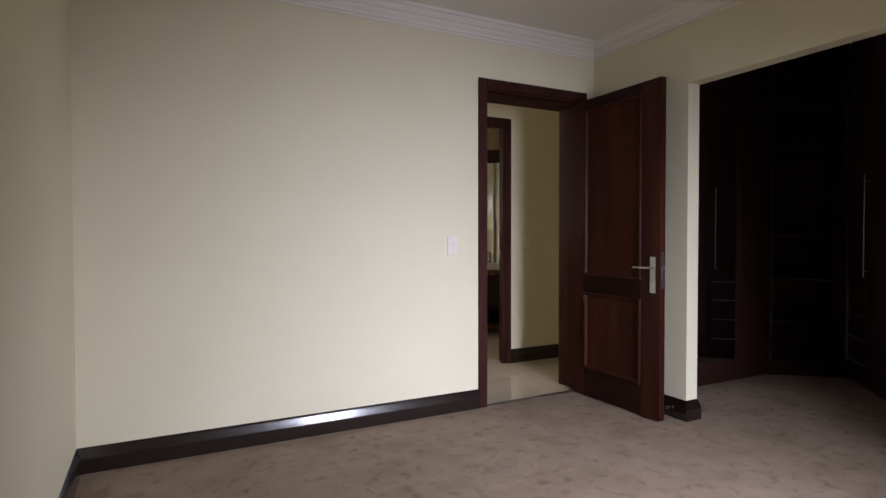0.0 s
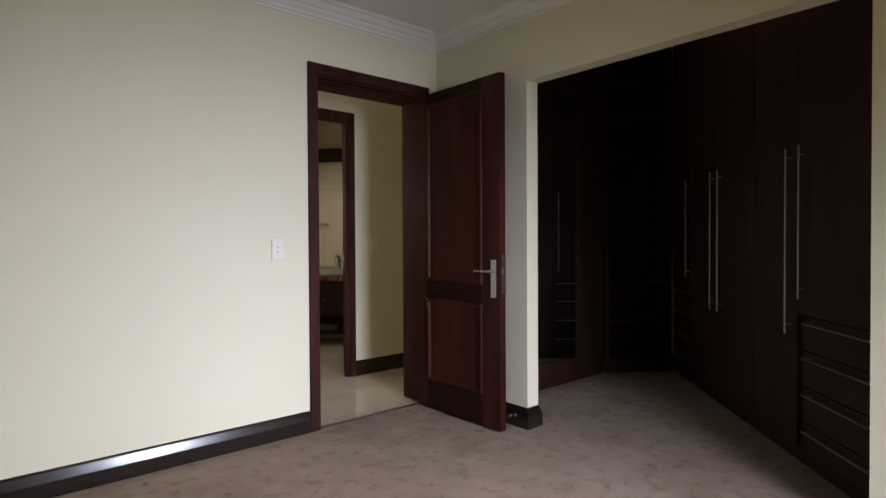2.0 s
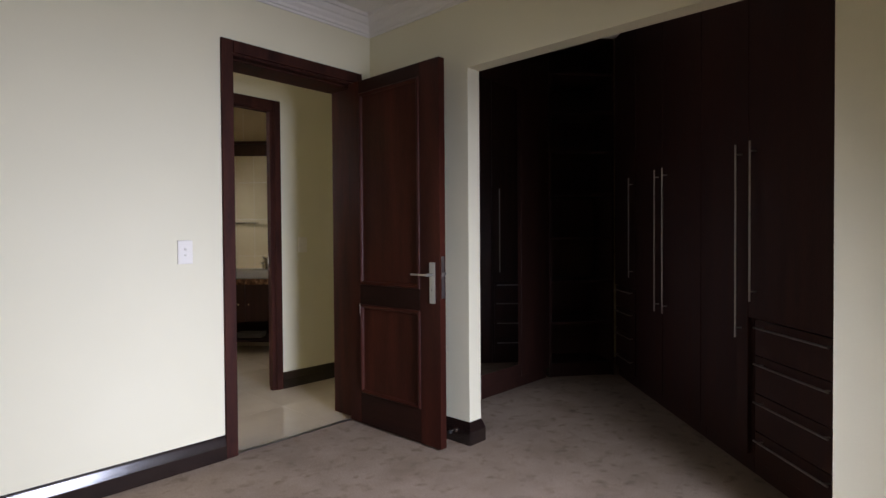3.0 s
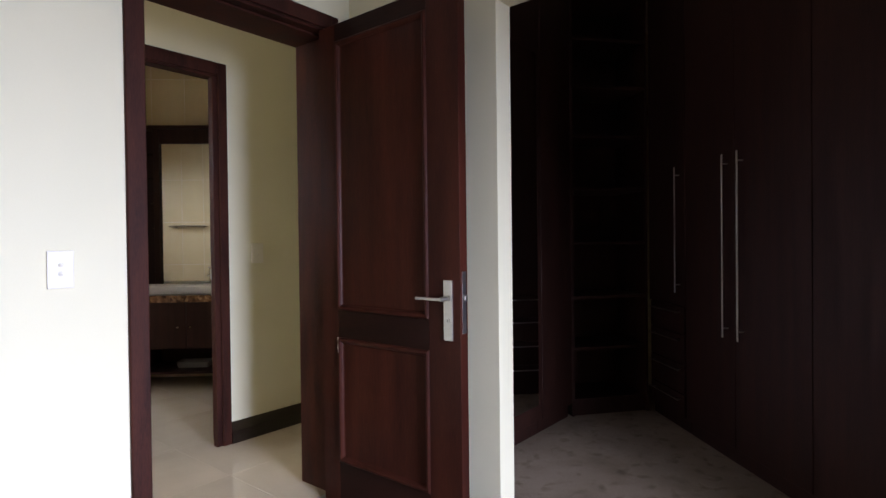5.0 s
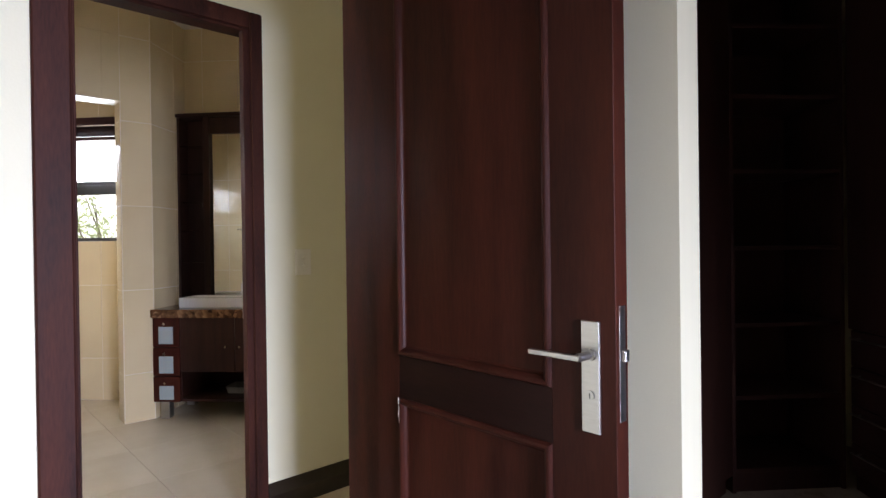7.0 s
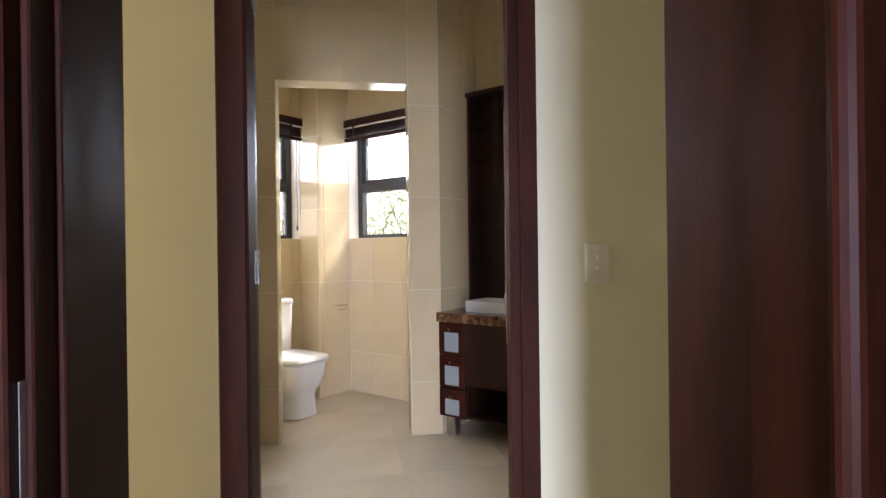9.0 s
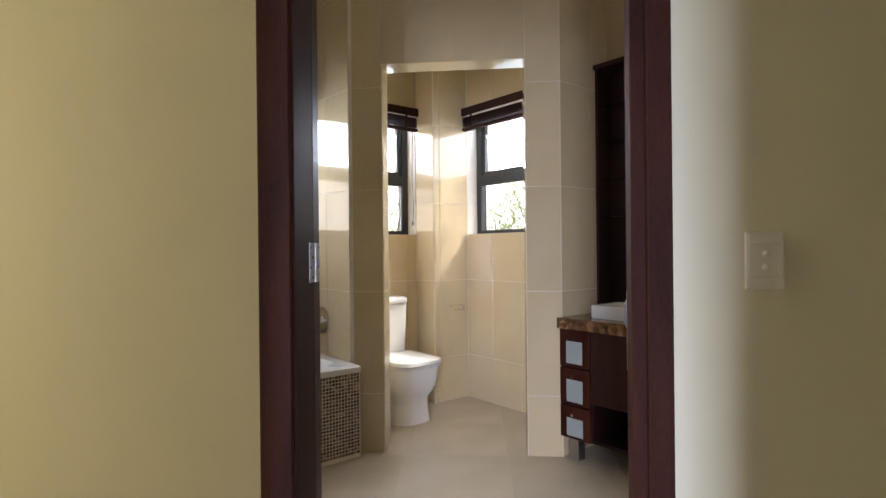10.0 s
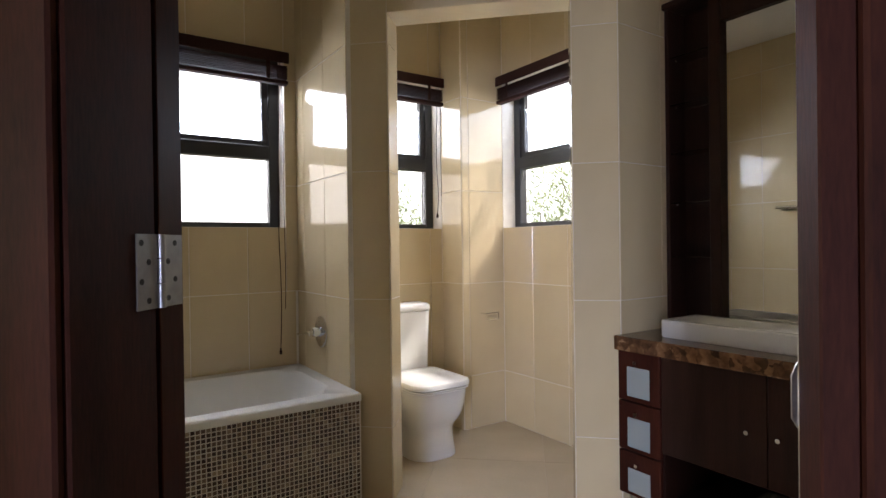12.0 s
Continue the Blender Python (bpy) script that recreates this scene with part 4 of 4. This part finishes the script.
# ---- windows ----
def window(name, m, w, label, hung_left=True):
    """An aluminium window in its reveal; local x along the sill, y outward, z from the sill."""
    h = HEAD - SILL
    c = tagged(empty(name), label, "window", kind="structure")
    c.matrix_basis = m
    f = 0.058
    y0, y1 = 0.105, 0.165
    ztr = 0.40
    def fr(nm, *b):
        return part(nm, box(*b, 0.003), FRAME_METAL, c)
    fr("window_frame", 0, f, y0, y1, 0, h)
    fr("window_frame", w - f, w, y0, y1, 0, h)
    fr("window_frame", f + 0.0004, w - f - 0.0004, y0, y1, 0, 0.032)
    fr("window_frame", f + 0.0004, w - f - 0.0004, y0, y1, h - f, h)
    fr("transom", f + 0.0004, w - f - 0.0004, y0 - 0.006, y1, ztr, ztr + 0.078)
    sash = part("top_sash", box(f + 0.001, f + 0.036, y0 + 0.012, y1 - 0.01, ztr + 0.079, h - f - 0.001, 0.002), FRAME_METAL, c)
    part("sash_stile", box(w - f - 0.036, w - f - 0.001, y0 + 0.012, y1 - 0.01, ztr + 0.079, h - f - 0.001, 0.002), FRAME_METAL, sash)
    part("sash_rail", box(f + 0.0365, w - f - 0.0365, y0 + 0.012, y1 - 0.01, ztr + 0.079, ztr + 0.11, 0.002), FRAME_METAL, sash)
    part("catch", box(f + 0.10, f + 0.16, y0 - 0.016, y0 - 0.0062, ztr + 0.050, ztr + 0.066, 0.003), FRAME_METAL, c)
    for z0, z1 in ((0.033, ztr - 0.001), (ztr + 0.0795, h - f - 0.001)):
        g = part("pane", box(f + 0.002, w - f - 0.002, y0 + 0.028, y0 + 0.032, z0, z1), GLASS, c, "clear glass pane")
        g.visible_shadow = False
    return c


def slat_blind(m, w, zt, label, cord_x=None, cord_len=1.2):
    """A wooden blind drawn right up: headrail, valance and a stack of slats; with a pull cord."""
    c = tagged(empty("blind"), label, "window blind")
    c.matrix_basis = m
    part("valance", box(0, w, -0.052, -0.040, zt - 0.062, zt, 0.003), BLIND, c)
    part("headrail", box(0.004, w - 0.004, -0.0395, -0.002, zt - 0.045, zt - 0.004, 0.002), BLIND, c)
    for k in range(9):
        zz = zt - 0.078 - k * 0.0085
        off = 0.003 * math.sin(k * 2.3)
        part("slat", box(0.008, w - 0.008, -0.047 + off, -0.006 + off, zz - 0.003, zz, 0.001), BLIND, c)
    part("bottom_rail", box(0.006, w - 0.006, -0.050, -0.006, zt - 0.182, zt - 0.160, 0.003), BLIND, c)
    for x in (0.12, w - 0.12):
        part("tape", box(x - 0.010, x + 0.010, -0.0535, -0.0515, zt - 0.160, zt - 0.0625), BLIND, c)
    if cord_x is not None:
        pts = [(cord_x + 0.006 * math.sin(k * 0.7), -0.035 - 0.004 * math.cos(k), zt - 0.06 - k * cord_len / 14) for k in range(15)]
        cd = part("cord", tube(pts, 0.0022, 6), BLIND, c)
        x, y, zz = pts[-1]
        part("tassel", tube([(x, y, zz + 0.012), (x, y, zz - 0.010), (x, y, zz - 0.024)], [0.003, 0.008, 0.007], 10), BLIND, cd, "dark wooden cord tassel", True)
        pts2 = [(p[0] + 0.012 + 0.02 * math.sin(math.pi * k / 14), p[1] - 0.004, p[2] + (0.0 if k < 13 else 0.02)) for k, p in enumerate(pts)]
        part("cord", tube(pts2[:13], 0.0018, 6), BLIND, c)
    return c


WL = "charcoal aluminium window with a top-hung sash"
window("window_1", bath_pose(W1[0], NW, SILL), W1[1] - W1[0], WL)
window("window_2", bath_pose(W2[0], NW, SILL), W2[1] - W2[0], WL)
window("window_3", bath_pose(NE, W3[1], SILL, -90), W3[1] - W3[0], WL)
BL = "dark brown wooden slat blind drawn up above the window"
slat_blind(bath_pose(W1[0] - 0.03, NW - 0.008), W1[1] - W1[0] + 0.045, 2.308, BL, W1[1] - W1[0] - 0.02, 1.62)
slat_blind(bath_pose(W2[0] - 0.03, NW - 0.008), W2[1] - W2[0] + 0.025, 2.325, BL, W2[1] - W2[0] - 0.03, 0.85)
slat_blind(bath_pose(NE - 0.008, W3[1] + 0.0, 0, -90), W3[1] - W3[0] + 0.03, 2.335, BL)

# window of the bedroom, behind the walk
bw = tagged(empty("window_4", 1.52, YS, 0.05), "tall charcoal aluminium window", "window", kind="structure")
for nm, b in (("window_frame", (0, 0.05, -0.16, -0.10, 0, 2.1)), ("window_frame", (0.65, 0.7, -0.16, -0.10, 0, 2.1)), ("window_frame", (0.0504, 0.6496, -0.16, -0.10, 0, 0.05)), ("window_frame", (0.0504, 0.6496, -0.16, -0.10, 2.05, 2.1))):
    part(nm, box(*b, 0.003), FRAME_METAL, bw)

for w0, w1 in (W1, W2):
    aa = (w0 + w1) / 2
    window_lamp("window_light", B(aa, NW + 0.20, 2.03), B(aa - (0.12 if w1 < -0.5 else 0.0), NW - 0.8, 1.35), w1 - w0 - 0.04, 0.42, (12 if w1 < -0.5 else 8) * (w1 - w0), (0.86, 0.97, 1.15), 150)
bb = (W3[0] + W3[1]) / 2
window_lamp("window_light", B(NE + 0.20, bb, 2.03), B(NE - 0.8, bb, 1.30), W3[1] - W3[0] - 0.04, 0.42, 6.5, (0.84, 0.97, 1.17), 150)

# ---- outside ----
GLOW = bpy.data.materials.new("overcast_haze")
GLOW.use_nodes = True
GLOW.node_tree.nodes["Principled BSDF"].inputs["Emission Color"].default_value = (1.0, 1.0, 1.0, 1)
GLOW.node_tree.nodes["Principled BSDF"].inputs["Emission Strength"].default_value = 1.6
_bm = bmesh.new()
_arc = [(2 + 60 * math.cos(radians(a)), 6 + 60 * math.sin(radians(a))) for a in range(0, 181, 6)]
for (xa, ya), (xb, yb) in zip(_arc, _arc[1:]):
    _bm.faces.new([_bm.verts.new(q) for q in ((xa, ya, -0.3), (xb, yb, -0.3), (xb, yb, 55), (xa, ya, 55))])
tagged(part("backdrop", _bm, GLOW), "bright white overcast sky", "sky", kind="structure")
ground = part("ground", box(-300, 300, -300, 300, -0.4, -0.25), BRUSH)
tagged(ground, "dry garden ground", "ground", kind="structure")


def shrub(x, y, h, r, seed, leaves=2600):
    rnd = random.Random(seed)
    c = tagged(empty("shrub", x, y, -0.25), "sunlit light green garden shrub", "shrub", "shrubs outside the windows")
    bm = bmesh.new()
    tips = []
    for k in range(9):
        a = rnd.uniform(0, 6.28)
        tip = Vector((math.cos(a) * r * rnd.uniform(0.3, 0.9), math.sin(a) * r * rnd.uniform(0.3, 0.9), h * rnd.uniform(0.6, 0.97)))
        mid = tip * 0.5 + Vector((rnd.uniform(-0.1, 0.1), rnd.uniform(-0.1, 0.1), 0.15))
        add_tube(bm, [(0.03 * math.cos(a), 0.03 * math.sin(a), 0), mid, tip], [0.03, 0.018, 0.006], 6)
        tips += [mid.lerp(tip, rnd.random()) for _ in range(3)] + [tip]
    part("trunk", bm, BARK, c)
    lv = bmesh.new()
    for _ in range(leaves):
        p = rnd.choice(tips) + Vector([rnd.gauss(0, r * 0.22) for _ in range(3)])
        d = Vector([rnd.uniform(-1, 1) for _ in range(3)]).normalized()
        s = d.orthogonal().normalized() * rnd.uniform(0.006, 0.013)
        ln = rnd.uniform(0.07, 0.16)
        vs = [lv.verts.new(q) for q in (p, p + d * ln * 0.45 + s, p + d * ln, p + d * ln * 0.45 - s)]
        lv.faces.new(vs)
    part("crown", lv, LEAF, c)


for k, (a, b, h, r) in enumerate(((2.6, 0.9, 2.1, 0.9), (2.9, 2.2, 2.3, 1.0), (2.4, 3.4, 2.2, 0.9), (1.25, 5.3, 2.0, 0.8), (1.6, 4.4, 2.3, 1.0))):
    p = B(a, b)
    shrub(p[0], p[1], h, r, 40 + k)

# ---- tiles, last ----
tile_face(wall_nw, NE - SW + 0.4, 0, BC, [(W1[0] - SW + 0.2, W1[1] - SW + 0.2, SILL, HEAD), (W2[0] - SW + 0.2, W2[1] - SW + 0.2, SILL, HEAD), (DIV0 - SW + 0.2, DIV1 - SW + 0.2, 0, BC), (2.93, 4.0, 0, BC), (-1, 0.2, 0, BC), (0.2, 1.9, 0, 0.5)], 0.13)
tile_face(wall_ne, NW - SE + 0.2, 0, BC, [(NW - W3[1], NW - W3[0], SILL, HEAD), (-1, NW - 1.333, 0, BC), (NW - 0.142, NW, 0, BC), (NW - SE, 9, 0, BC)], NW - 1.34 - 0.007)
tile_face(wall_sw, NW - 0.03, 0, BC, [], 0.1)
tile_face(wall_se, NE + 1.16, 0, BC, [], 0.1)


def tile_run(parent, p0, p1, z0, z1, start=0.0, holes=()):
    """Tiles on one face of a prism, from p0 to p1 with the room on the right."""
    m, length = line_frame(p0, p1)
    before = set(bpy.data.objects)
    tile_face(parent, length, z0, z1, holes, start)
    for ob in set(bpy.data.objects) - before:
        ob.matrix_basis = m @ ob.matrix_basis


tile_run(wall_div, PL, PO0, 0, BC)
tile_run(wall_div, xy(DIV0, NW), xy(DIV0, 0.86), 0, BC, 0.12)
tile_run(wall_div, xy(DIV0, 0.86), PL, 0, BC, 0.11)
tile_run(wall_div, PO0, (PO0[0] + 0.006, PO0[1] + 0.165), 0, OPZ, 0.0)
tile_run(wall_div, (PO0[0] + 0.006, PO0[1] + 0.165), xy(DIV1, 0.98), 0, BC, 0.05)
tile_run(wall_div, xy(DIV1, 0.98), xy(DIV1, NW), 0, BC, 0.1)
tile_run(wall_pier, xy(NE, 0.142), PO1B, 0, BC, 0.0)
tile_run(wall_pier, PO1B, PO1, 0, OPZ, 0.0)
tile_run(wall_pier, PO1, PR, 0, BC)
tile_run(wall_pier, PR, xy(NE, 0.0), 0, BC)
tile_run(wall_lintel, PO0, PO1, OPZ, BC, 0.13)
tile_run(column, xy(0.13, NW), xy(0.13, 1.34), 0, BC)
tile_run(column, xy(0.13, 1.34), xy(NE, 1.34), 0, BC, 0.055)

for parent, x0, x1, y0, y1 in ((hall_floor, -0.85, 4.4, 3.078, 4.31), (floor_bath, -0.6, 4.6, 4.31, 8.2)):
    g = 0.0014
    xs = [0.185 + 0.6 * i for i in range(-5, 9)]
    ys = [3.078 + 0.6 * i for i in range(0, 10)]
    for a, b in zip(xs, xs[1:]):
        for c, d in zip(ys, ys[1:]):
            a1, b1, c1, d1 = max(a, x0), min(b, x1), max(c, y0), min(d, y1)
            dx, dy = (a1 + b1) / 2 - 2.895, (c1 + d1) / 2 - 6.076
            u, v = 0.7396 * dx + 0.673 * dy, -0.673 * dx + 0.7396 * dy
            if parent is floor_bath and not (SW - 0.4 < u < NE + 0.4 and SE - 0.4 < v < NW + 0.4):
                continue
            if b1 - a1 > 0.03 and d1 - c1 > 0.03:
                ob = new("tile", tile_mesh(b1 - a1 - g, d1 - c1 - g, 0.0022, FLOOR_TILE, 0.0005))
                ob.parent = parent
                ob.matrix_basis = pose(a1 + g / 2, c1 + g / 2, -0.0028, -90, 0, 0)
